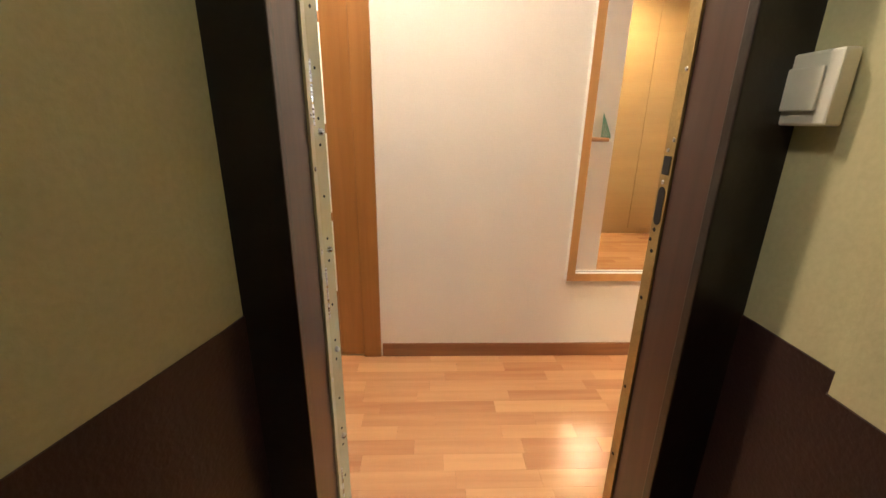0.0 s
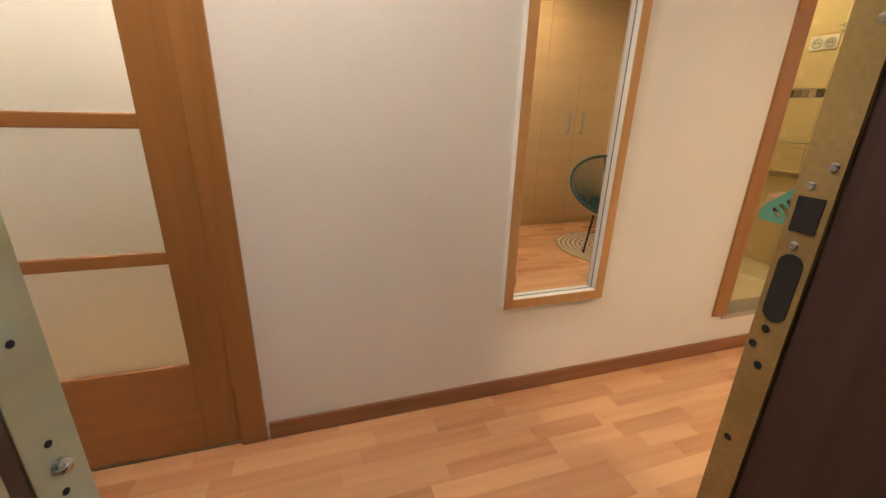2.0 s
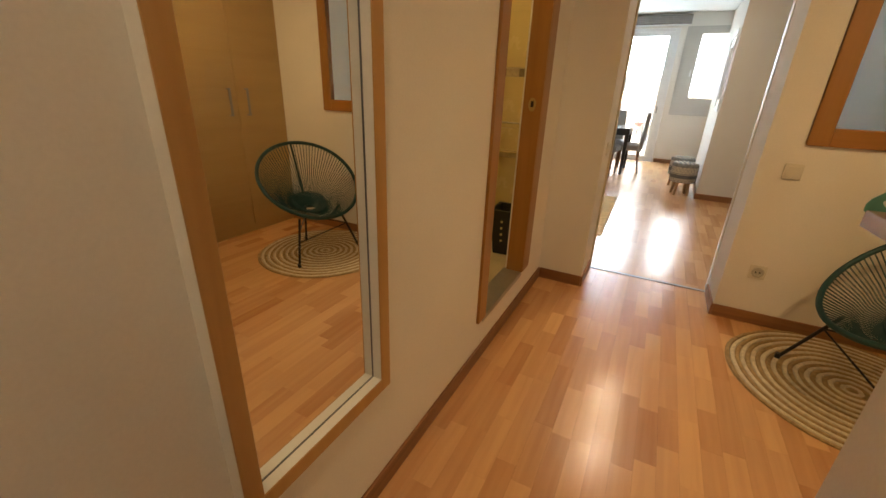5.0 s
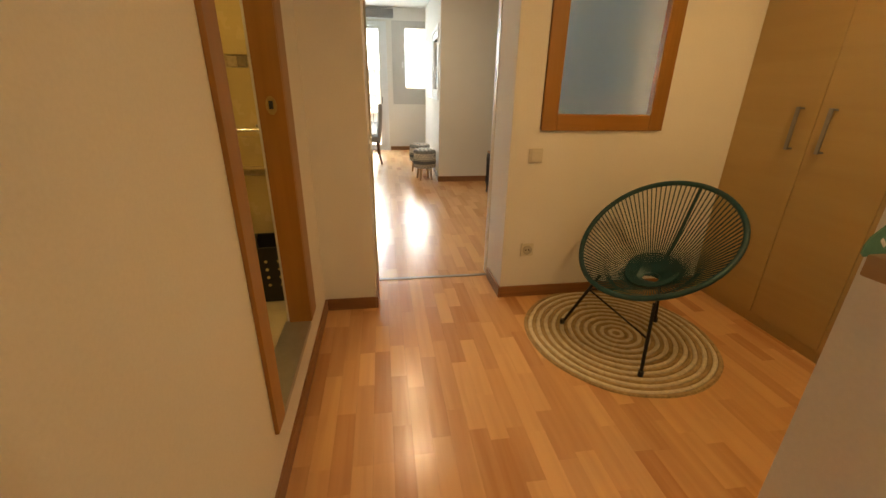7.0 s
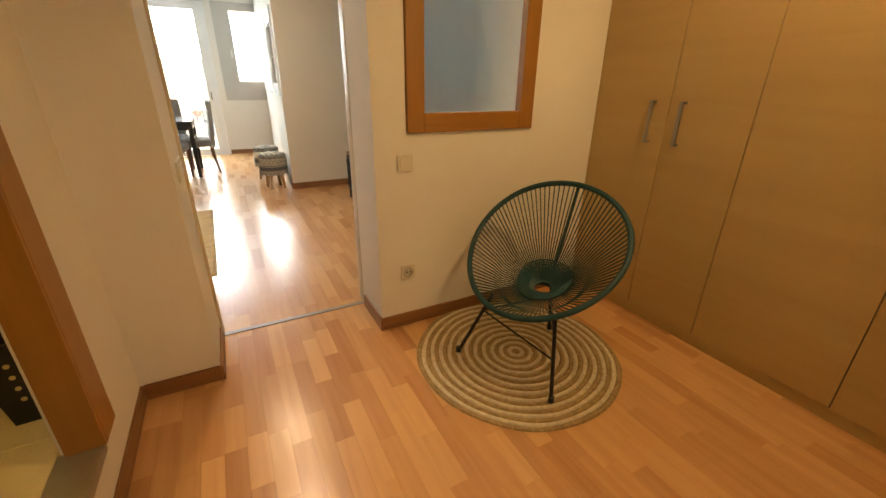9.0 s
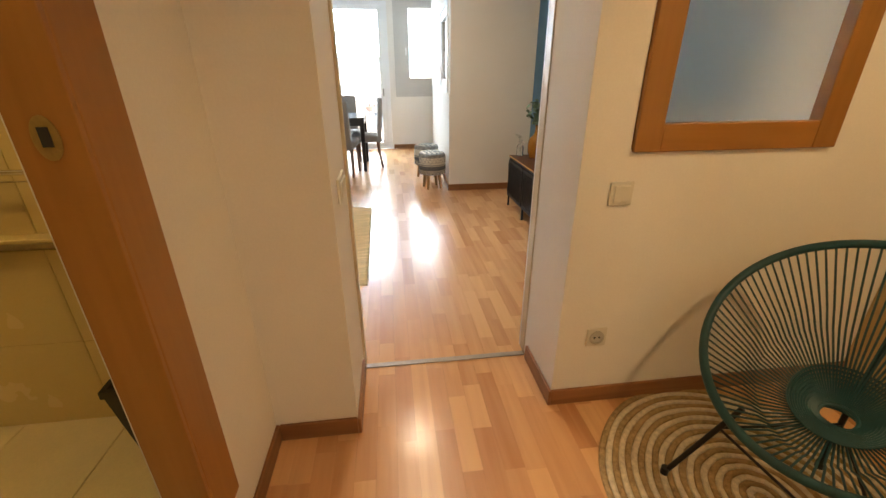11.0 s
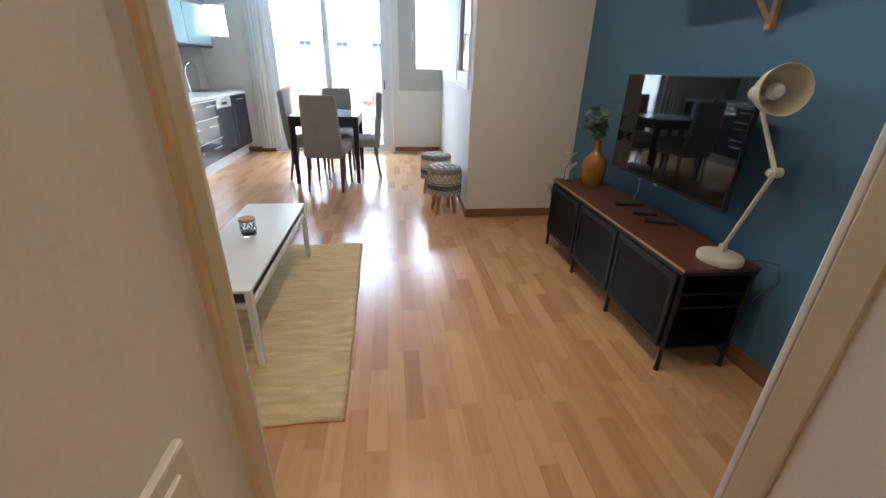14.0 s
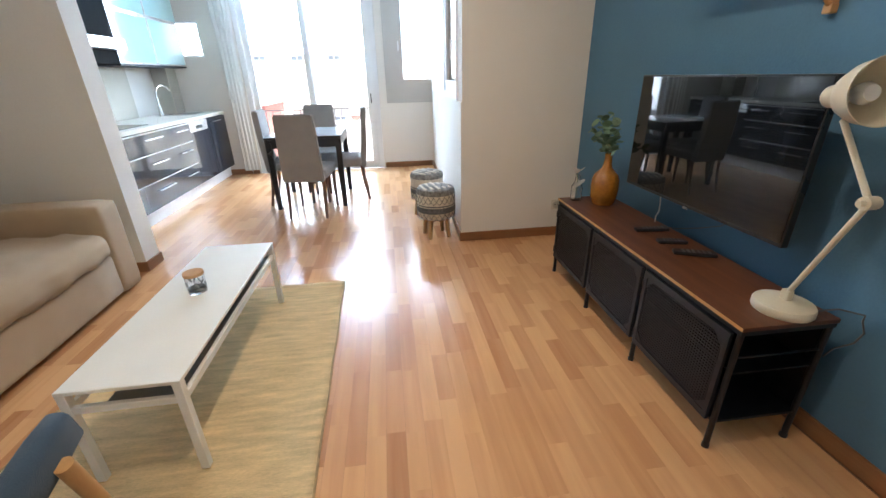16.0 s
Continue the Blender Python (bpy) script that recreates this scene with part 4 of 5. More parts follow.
# ---- coffee table ----
ct = thing("coffee_table", pose(0, 0, 0.012), "long white metal coffee table with a lower tray", "coffee table")
X0, X1, Y0, Y1, ZT = 5.640, 6.810, 2.853, 3.220, 0.392
part("tabletop", cube(X0, X1, Y0, Y1, ZT - 0.014, ZT, 0.003), WHITE, ct)
L = 0.030
for x, y in ((X0, Y0), (X1 - L, Y0), (X0, Y1 - L), (X1 - L, Y1 - L)):
    part("leg", cube(x + 0.001, x + L - 0.001, y + 0.001, y + L - 0.001, 0.0, ZT - 0.014, 0.002), WHITE, ct)
for a in ((X0 + L, X1 - L, Y0 + 0.004, Y0 + 0.022), (X0 + L, X1 - L, Y1 - 0.022, Y1 - 0.004)):
    part("side_rail", cube(*a, ZT - 0.092, ZT - 0.066, 0.002), WHITE, ct)
for a in ((X0 + 0.004, X0 + 0.022, Y0 + L, Y1 - L), (X1 - 0.022, X1 - 0.004, Y0 + L, Y1 - L)):
    part("end_rail", cube(*a, ZT - 0.092, ZT - 0.066, 0.002), WHITE, ct)
part("tray", cube(X0 + 0.02, X1 - 0.02, Y0 + 0.02, Y0 + 0.255, ZT - 0.086, ZT - 0.078), mat("grey_tray", (0.16, 0.17, 0.18), 0.6, scale=9), ct, "grey lower tray")
jar = thing("glass_jar", pose(6.255, 3.04, 0.404), "small glass candle jar with a wooden lid", "jar")
part("glass", lathe([(0, 0.0), (0.036, 0.0), (0.039, 0.004), (0.039, 0.082), (0.0365, 0.082), (0.0365, 0.010), (0, 0.010)], 32), CLEAR, jar)
part("wax", lathe([(0, 0.011), (0.034, 0.011), (0.034, 0.028), (0, 0.028)], 24), mat("dark_wax", (0.10, 0.11, 0.09), 0.4, scale=30, vary=0.3), jar)
LEAFPRINT = mat("grey_leaf_print", (0.20, 0.22, 0.21), 0.6, scale=60, vary=0.4)
for k in range(12):
    poly = [(0.015 * math.cos(q), 0.0048 * math.sin(q)) for q in np.linspace(0, 2 * math.pi, 10, endpoint=False)]
    m_ = pose(0, 0, 0.040 + 0.006 * (k % 3), 0, 0, 30 * k) @ pose(0.0392, 0, 0, 0, 90, 0) @ pose(0, 0, 0, 0, 0, 25 if k % 2 else -35)
    part("leaf_print", prism(poly, 0.0004, m_), LEAFPRINT, jar)
part("lid", lathe([(0, 0.083), (0.041, 0.083), (0.042, 0.086), (0.042, 0.094), (0.040, 0.097), (0, 0.097)], 32), LID, jar, "pale wooden lid")


def soft(x0, x1, y0, y1, z0, z1, r=0.04, puff=0.02, seed=1, cuts=7, crease=0.004):
    """A padded block: rounded, slightly swollen and creased."""
    bm = cube(x0, x1, y0, y1, z0, z1)
    bmesh.ops.subdivide_edges(bm, edges=bm.edges[:], cuts=cuts, use_grid_fill=True)
    c = Vector(((x0 + x1) / 2, (y0 + y1) / 2, (z0 + z1) / 2))
    hx, hy, hz = abs(x1 - x0) / 2, abs(y1 - y0) / 2, abs(z1 - z0) / 2
    for v in bm.verts:
        d = v.co - c
        inner = Vector((max(-hx + r, min(hx - r, d.x)), max(-hy + r, min(hy - r, d.y)), max(-hz + r, min(hz - r, d.z))))
        e = d - inner
        if e.length > 1e-6:
            d = inner + e.normalized() * r
        u, w, q = d.x / hx, d.y / hy, d.z / hz
        if abs(q) > 0.6:
            d.z += puff * (1 - u * u) * (1 - w * w) * (1 if q > 0 else -0.2)
        if abs(w) > 0.6:
            d.y += 0.5 * puff * (1 - u * u) * (1 - q * q) * (1 if w > 0 else -1)
        d += Vector((1, 1, 1)) * crease * noise.noise((d + c) * 9 + Vector((seed, 0, 0)))
        v.co = c + d
    return bm


# ---- sofa ----
so = thing("sofa", pose(0, 0, 0), "beige fabric sofa with a loose seat cover", "sofa")
part("base", soft(5.0, 7.06, 3.885, 4.80, 0.035, 0.30, 0.02, 0.0, 2, 9, 0.003), SOFA, so, "", 180)
part("arm", soft(7.06, 7.265, 3.885, 4.86, 0.02, 0.605, 0.030, 0.006, 3, 9, 0.003), SOFA, so, "", 180)
part("arm", soft(4.80, 5.0, 3.885, 4.86, 0.02, 0.605, 0.030, 0.006, 4, 9, 0.003), SOFA, so, "", 180)
part("backrest", soft(5.0, 7.06, 4.60, 4.90, 0.30, 0.84, 0.05, 0.01, 5, 9, 0.004), SOFA, so, "", 180)
part("seat_cushion", soft(6.03, 7.055, 3.850, 4.60, 0.275, 0.458, 0.075, 0.035, 6, 22, 0.013), SOFA, so, "rumpled beige seat cushion", 180)
part("seat_cushion", soft(5.005, 6.03, 3.825, 4.60, 0.265, 0.462, 0.080, 0.04, 7, 22, 0.014), SOFA, so, "rumpled beige seat cushion", 180)
for x in (5.1, 7.1):
    for y in (3.98, 4.75):
        part("foot", rod([(x, y, 0), (x, y, 0.04)], 0.02, 12), BLACKPLASTIC, so)
bm = soft(-0.19, 0.19, -0.07, 0.07, -0.19, 0.19, 0.06, 0.01, 9, 10, 0.006)
cu = single("throw_cushion", bm, CUSHION, "cream knitted throw cushion lying on the sofa", "cushion", m=pose(5.90, 4.06, 0.535, -62, 0, 8), smooth=180)

# ---- armchair ----
ac = thing("armchair", pose(0, 0, 0), "blue felt armchair with padded arms and beech legs", "armchair")
part("seat", soft(4.70, 5.13, 2.915, 3.46, 0.29, 0.40, 0.04, 0.02, 12, 8), ARMBLUE, ac, "", 180)
part("backrest", soft(4.60, 4.70, 2.90, 3.48, 0.30, 0.80, 0.035, 0.01, 13, 8), ARMBLUE, ac, "", 180)
for y in (2.885, 3.50):
    bm = soft(-0.33, 0.33, -0.030, 0.030, -0.050, 0.050, 0.026, 0.003, 14, 9, 0.002)
    arm = part("padded_arm", bm, ARMBLUE, ac, "", 180)
    arm.matrix_basis = pose(4.985, y, 0.520, 0, -12, 1)
    s_ = 1 if y > 3 else -1
    part("front_leg", rod([(5.215, y + 0.036 * s_, 0.560), (5.345, y + 0.018 * s_, 0.012)], 0.018, 14, 0.016), BIRCH, ac)
    part("rear_leg", rod([(4.66, y + 0.035 * s_, 0.45), (4.50, y + 0.03, 0.012)], 0.018, 14, 0.016), BIRCH, ac)
    part("side_rail", cube(4.55, 5.275, y + 0.020 * s_ - 0.010, y + 0.020 * s_ + 0.010, 0.275, 0.315, 0.006), BIRCH, ac)

# ---- media bench ----
bn = thing("media_bench", pose(5.455, 0.745, 0, 0, 0, -0.6), "black steel media bench with mesh doors and wooden top", "media bench")
BL, BD, BH = 1.485, 0.34, 0.525
part("top", cube(-0.004, BL + 0.004, -0.002, BD + 0.004, BH - 0.016, BH, 0.002), BENCHTOP, bn, "dark brown wooden top")
# thin strip along the front edge, paler than the top
part("top_edging", cube(-0.004, BL + 0.004, BD + 0.004, BD + 0.0055, BH - 0.013, BH - 0.001), MIRWOOD, bn, "pale front edge")
part("top_frame", boxes([(0, BL, BD - 0.016, BD, BH - 0.034, BH - 0.017), (0, BL, 0, 0.016, BH - 0.034, BH - 0.017),
                         (0, 0.016, 0.016, BD - 0.016, BH - 0.034, BH - 0.017), (BL - 0.016, BL, 0.016, BD - 0.016, BH - 0.034, BH - 0.017)]), BLACKM, bn)
for x in (0.011, 0.505, 0.985, BL - 0.011):
    for y in (0.011, BD - 0.011):
        lg = part("leg", rod([(x, y, 0.012), (x, y, BH - 0.03)], 0.0105, 12), BLACKM, bn)
        part("levelling_foot", rod([(x, y, 0.0), (x, y, 0.014)], 0.013, 12), BLACKPLASTIC, lg)
part("bottom_shelf", cube(0.006, BL - 0.006, 0.006, BD - 0.006, 0.118, 0.128), BLACKM, bn)
part("dark_backing", cube(0.50, BL - 0.006, 0.004, 0.008, 0.128, BH - 0.034), BLACKM, bn)
part("divider", cube(0.500, 0.506, 0.008, BD - 0.02, 0.128, BH - 0.034), BLACKM, bn)
part("divider", cube(0.982, 0.988, 0.008, BD - 0.02, 0.128, BH - 0.034), BLACKM, bn)
part("inner_shelf", cube(0.012, 0.985, 0.01, BD - 0.03, 0.325, 0.333), BLACKM, bn)
# black sheet added behind the open end, standing in for its shade
part("dark_backing", cube(0.006, 0.498, 0.004, 0.008, 0.128, BH - 0.034), BLACKM, bn)
part("end_panel", cube(BL - 0.012, BL - 0.008, 0.012, BD - 0.012, 0.128, BH - 0.034), BLACKM, bn)
part("end_rail", rod([(0.008, 0.02, 0.40), (0.008, BD - 0.02, 0.40)], 0.004, 8), BLACKM, bn)


def mesh_door(x0, x1, knob_left):
    d = part("door_frame", boxes([(x0, x1, BD + 0.001, BD + 0.013, BH - 0.066, BH - 0.038), (x0, x1, BD + 0.001, BD + 0.013, 0.122, 0.148),
                                  (x0, x0 + 0.020, BD + 0.001, BD + 0.013, 0.148, BH - 0.066), (x1 - 0.020, x1, BD + 0.001, BD + 0.013, 0.148, BH - 0.066)]), BLACKM, bn)
    for cx, sx in ((x0 + 0.020, 1), (x1 - 0.020, -1)):
        for cz, sz in ((0.148, 1), (BH - 0.066, -1)):
            part("corner_gusset", prism([(cx, cz), (cx + sx * 0.045, cz), (cx, cz + sz * 0.045)] if sx * sz > 0 else [(cx, cz), (cx, cz + sz * 0.045), (cx + sx * 0.045, cz)],
                                        0.004, Matrix(((1, 0, 0, 0), (0, 0, 1, BD + 0.006), (0, 1, 0, 0), (0, 0, 0, 1)))), BLACKM, d)
    # woven wire: slanted bars one way, fine bars across
    bm = bmesh.new()
    wx0, wx1, wz0, wz1 = x0 + 0.012, x1 - 0.012, 0.140, BH - 0.058
    n = 27
    for k in range(n):
        z = wz0 + (wz1 - wz0) * (k + 0.5) / n
        box(bm, wx0, wx1, BD + 0.004, BD + 0.0062, z - 0.0030, z + 0.0030)
    m2 = int((wx1 - wx0) / 0.0125)
    for k in range(m2):
        x = wx0 + (wx1 - wx0) * (k + 0.5) / m2
        box(bm, x - 0.0012, x + 0.0012, BD + 0.0045, BD + 0.0068, wz0, wz1)
    part("wire_mesh", bm, BLACKM, d, "", None)
    for z in (BH - 0.10, 0.18):
        part("hinge", rod([((x1 if knob_left else x0), BD + 0.012, z - 0.02), ((x1 if knob_left else x0), BD + 0.012, z + 0.02)], 0.005, 10), BLACKM, d)


mesh_door(0.024, 0.492, True)
mesh_door(0.518, 0.972, False)
mesh_door(1.0, BL - 0.024, True)

# ---- television on the blue wall ----
tv = thing("television", pose(0, 0, 0), "black flat television on the blue wall", "television")
TX0, TX1, TZ0, TZ1, TY = 5.628, 6.581, 0.704, 1.252, 0.848
part("bezel", cube(TX0, TX1, TY - 0.028, TY, TZ0, TZ1, 0.004), TVBLACK, tv)
part("screen", cube(TX0 + 0.007, TX1 - 0.007, TY - 0.002, TY + 0.0015, TZ0 + 0.016, TZ1 - 0.007), SCREEN, tv, "glossy black screen", None)
part("housing", cube(TX0 + 0.16, TX1 - 0.16, TY - 0.065, TY - 0.026, TZ0 + 0.03, TZ0 + 0.33, 0.008), TVBLACK, tv)
part("wall_mount", cube(6.00, 6.22, BW, TY - 0.06, 0.86, 1.06), BLACKM, tv)
part("logo_plate", cube(6.092, 6.116, TY - 0.004, TY + 0.003, TZ0 - 0.006, TZ0 + 0.004), STEEL, tv)
single("power_cable", rod([(6.50, BW + 0.035, 0.66), (6.495, BW + 0.03, 0.60), (6.485, BW + 0.035, 0.555), (6.47, BW + 0.06, 0.532), (6.40, BW + 0.11, 0.529)], 0.003, 8), WHITECABLE,
       "thin white cable hanging below the television", "cable")
single("aerial_cable", rod([(6.02, BW + 0.03, 0.66), (6.06, BW + 0.035, 0.62), (6.16, BW + 0.05, 0.575), (6.27, BW + 0.09, 0.535), (6.34, BW + 0.12, 0.529)], 0.0025, 8), CABLE,
       "thin grey cable behind the television bench", "cable")

# ---- things on the bench ----
vs = thing("vase", pose(6.775, 0.862, 0.525), "mustard-yellow glazed bottle vase with eucalyptus sprigs", "vase")
part("body", lathe([(0, 0), (0.058, 0), (0.064, 0.006), (0.069, 0.022), (0.070, 0.033), (0.0765, 0.040), (0.080, 0.075), (0.082, 0.12), (0.079, 0.155), (0.066, 0.185), (0.046, 0.205),
                    (0.030, 0.222), (0.024, 0.245), (0.021, 0.275), (0.022, 0.300), (0.025, 0.306), (0.0215, 0.306), (0.018, 0.28), (0, 0.27)], 40), MUSTARD, vs)
rl = random.Random(3)
sprigs = [((0.0, 0.0, 0.30), (-0.005, 0.01, 0.40), (-0.03, 0.02, 0.53)), ((0, 0, 0.30), (0.02, 0.015, 0.38), (0.055, 0.03, 0.50)), ((0, 0, 0.30), (0.0, 0.04, 0.37), (0.01, 0.09, 0.46)),
          ((0, 0, 0.30), (-0.05, 0.03, 0.35), (-0.125, 0.05, 0.355)), ((0, 0, 0.30), (0.03, -0.01, 0.36), (0.09, -0.01, 0.415)), ((0, 0, 0.30), (-0.03, 0.0, 0.37), (-0.07, 0.03, 0.44))]
for sp_ in sprigs:
    a, b_, c = (Vector(q) for q in sp_)
    b_, c = b_ + Vector((b_.x, b_.y, 0)) * 0.25, c + Vector((c.x, c.y, 0)) * 0.35
    st = part("stem", rod([a, b_, c], 0.0018, 6), LEAF, vs)
    for k in range(9):
        u = 0.25 + 0.75 * k / 8
        p = a.lerp(b_, u * 2) if u < 0.5 else b_.lerp(c, u * 2 - 1)
        for side in (-1, 1):
            s = rl.uniform(0.016, 0.028)
            poly = [(s * (1 - math.cos(q)), 0.85 * s * math.sin(q) * (1 - 0.15 * math.cos(q))) for q in np.linspace(0, 2 * math.pi, 12, endpoint=False)]
            part("leaf", prism(poly, 0.0006, pose(*p, rl.uniform(-60, 60), rl.uniform(-50, 40), rl.uniform(0, 360))), LEAF, st)
gl = thing("glass_ornament", pose(6.885, 0.985, 0.525) @ Matrix.Scale(1.45, 4), "small clear glass bottle with a white flower", "ornament")
part("bottle", lathe([(0, 0), (0.022, 0), (0.024, 0.01), (0.024, 0.06), (0.012, 0.08), (0.010, 0.11), (0.0085, 0.11), (0.010, 0.078), (0.0215, 0.058), (0.021, 0.004), (0, 0.004)], 24), CLEAR, gl)
for k in range(7):
    a = k * 0.9
    part("petal", prism([(0.022 * (1 - math.cos(q)), 0.012 * math.sin(q)) for q in np.linspace(0, 2 * math.pi, 10, endpoint=False)], 0.0008,
                        pose(-0.01, 0.01, 0.12 + 0.004 * (k % 3) - (0.06 if k > 4 else 0), 20, -35, math.degrees(a))), WHITE, gl)
part("stem", rod([(0, 0, 0.02), (0, 0, 0.09), (-0.01, 0.01, 0.12)], 0.0015, 6), LEAF, gl)


def remote(m, w, l, label):
    r = thing("remote_control", m, label, "remote control", "remote controls on the bench")
    part("body", cube(-l / 2, l / 2, -w / 2, w / 2, 0, 0.016, 0.005), BLACKPLASTIC, r)
    bm = bmesh.new()
    for i in range(6):
        for j in range(3):
            box(bm, -l * 0.36 + i * l * 0.12, -l * 0.36 + i * l * 0.12 + l * 0.06, (j - 1) * w * 0.27 - w * 0.08, (j - 1) * w * 0.27 + w * 0.08, 0.0155, 0.0175)
    part("buttons", bm, CABLE, r, "", None)


remote(pose(6.29, 0.852, 0.525, 0, 0, 82), 0.040, 0.165, "slim black remote control lying on the bench")
remote(pose(6.125, 0.858, 0.525, 0, 0, 75), 0.044, 0.130, "short black remote control lying on the bench")
remote(pose(5.985, 0.850, 0.525, 0, 0, 66), 0.048, 0.170, "large black remote control lying on the bench")

# ---- work lamp ----
wl = thing("work_lamp", pose(5.535, 0.875, 0.525), "cream enamel work lamp with a jointed arm", "lamp")
part("base", lathe([(0, 0), (0.086, 0), (0.088, 0.004), (0.088, 0.022), (0.084, 0.029), (0.06, 0.036), (0.02, 0.040), (0, 0.040)], 44), LAMPCREAM, wl)
part("base_knuckle", cube(-0.014, 0.014, -0.012, 0.012, 0.038, 0.075, 0.004), LAMPCREAM, wl)
P0, P1, P2 = Vector((0, 0, 0.062)), Vector((-0.152, 0.045, 0.418)), Vector((-0.017, 0.045, 0.612))
la = part("lower_arm", rod([P0, P1], 0.0082, 12), LAMPCREAM, wl)
part("upper_arm", rod([P1, P2], 0.0082, 12), LAMPCREAM, wl)
el = part("elbow", rod([P1 + Vector((0.0, -0.018, 0)), P1 + Vector((0.0, 0.018, 0))], 0.018, 16), LAMPCREAM, wl)
part("wing_nut", rod([P1 + Vector((0, 0.016, 0)), P1 + Vector((0, 0.034, 0))], 0.008, 10), LAMPCREAM, el)
HD = Vector((0.002, 0.047, 0.674))
aim = Vector((-0.96, 0.24, 0.12)).normalized()
hm = Matrix.Translation(HD) @ aim.to_track_quat("Z", "Y").to_matrix().to_4x4() @ Matrix.Scale(0.9, 4)
sd = part("shade", lathe([(0.030, -0.050), (0.033, -0.045), (0.036, 0.0), (0.040, 0.012), (0.066, 0.040), (0.085, 0.085), (0.092, 0.130), (0.0935, 0.134), (0.0905, 0.134), (0.083, 0.086), (0.064, 0.042), (0.036, 0.014), (0.028, 0.0), (0, 0.0)], 44, hm), LAMPCREAM, wl)
part("bulb", lathe([(0, 0.0), (0.014, 0.004), (0.016, 0.03), (0.030, 0.058), (0.032, 0.074), (0.022, 0.094), (0, 0.102)], 24, hm), BULB, sd, "white opal bulb")
part("end_cap", lathe([(0, -0.062), (0.020, -0.060), (0.030, -0.050), (0.030, -0.045), (0, -0.045)], 24, hm), LAMPCREAM, sd)
part("shade_bracket", rod([P2, P2 + Vector((0.004, -0.03, 0.012)), HD + Vector((0, -0.038, 0))], 0.006, 10), LAMPCREAM, wl)
single("lamp_cable", rod([(5.50, 0.80, 0.530), (5.47, 0.74, 0.550), (5.425, 0.70, 0.550), (5.440, 0.675, 0.515), (5.430, 0.664, 0.475), (5.445, 0.662, 0.425), (5.49, 0.664, 0.37), (5.51, 0.664, 0.32)], 0.003, 8), CABLE,
       "thin grey lamp cable looping behind the bench", "cable")
br = thing("shelf_bracket", pose(5.885, BW, 0), "pale wooden shelf with a bracket high on the blue wall", "shelf")
part("upright", cube(-0.012, 0.012, 0.0, 0.022, 1.435, 1.66, 0.003), BIRCH, br)
part("foot", cube(-0.016, 0.016, 0.0, 0.028, 1.432, 1.462, 0.004), BIRCH, br)
part("strut", rod([(0, 0.012, 1.45), (0, 0.20, 1.648)], 0.010, 8), BIRCH, br)
part("board", cube(-0.20, 0.55, 0.0, 0.22, 1.655, 1.675, 0.003), BIRCH, br)
socket("wall_socket", pose(7.60, 0.80, 0.268, 0, 0, -90), "white wall socket beside the bench")

# ---- stools ----


def stool(m, s, label, pattern):
    t = thing("stool", m, label, "stool", "stools beside the bay")
    prof = [(0, 0.175), (0.135, 0.175), (0.150, 0.185), (0.157, 0.21), (0.160, 0.30), (0.157, 0.385), (0.148, 0.402), (0.138, 0.408)]
    part("body", lathe(prof, 40), CREAMWOOL, t, "cream woven side")
    part("seat_pad", lathe([(0.150, 0.372), (0.160, 0.385), (0.160, 0.405), (0.148, 0.425), (0.10, 0.437), (0, 0.441)], 40), SEATWOOL, t, "grey and cream woven top")
    for k in range(5):
        part("top_stripe", cube(-0.125 + 0.02 * abs(k - 2), 0.125 - 0.02 * abs(k - 2), -0.11 + 0.052 * k, -0.085 + 0.052 * k, 0.428, 0.4365 + 0.004 * (1 - abs(k - 2) / 2), 0.003), CREAMWOOL, t)
    bm = bmesh.new()
    n = 22
    for k in range(n):
        for r0, z0, dz in ((0.1605, 0.335, 0.042), (0.1595, 0.195, 0.036)):
            if not pattern and r0 > 0.16:
                continue
            for sgn in (1, -1):
                a0, a1 = 2 * math.pi * k / n, 2 * math.pi * (k + sgn * 0.5) / n
                tube(bm, [(r0 * math.cos(a0), r0 * math.sin(a0), z0), (r0 * math.cos(a1), r0 * math.sin(a1), z0 + dz)], 0.0022, 5)
                tube(bm, [(r0 * math.cos(a0), r0 * math.sin(a0), z0), (r0 * math.cos(a1), r0 * math.sin(a1), z0 - dz * 0.5)], 0.0022, 5)
    zz = part("zigzag_weave", bm, GREYWOOL, t, "dark grey zigzag weave", None)
    zz["kind"] = "stuff"
    part("dark_band", lathe([(0.158, 0.235), (0.1635, 0.240), (0.1635, 0.280), (0.158, 0.285)], 40), GREYWOOL, t, "dark grey woven band")
    part("thin_band", lathe([(0.160, 0.292), (0.1625, 0.294), (0.1625, 0.300), (0.160, 0.302)], 40), GREYWOOL, t)
    for k in range(4):
        a = math.pi / 4 + k * math.pi / 2
        part("leg", rod([(0.095 * math.cos(a), 0.095 * math.sin(a), 0.18), (0.118 * math.cos(a), 0.118 * math.sin(a), 0.0)], 0.021, 14, 0.017), BIRCH, t)
    return t


stool(pose(7.775, 1.785, 0, 0, 0, 12), 1, "patterned grey and cream wool stool on wooden legs", True)
stool(pose(8.36, 1.80, 0, 0, 0, 40), 1, "grey-topped cream wool stool on wooden legs", False)

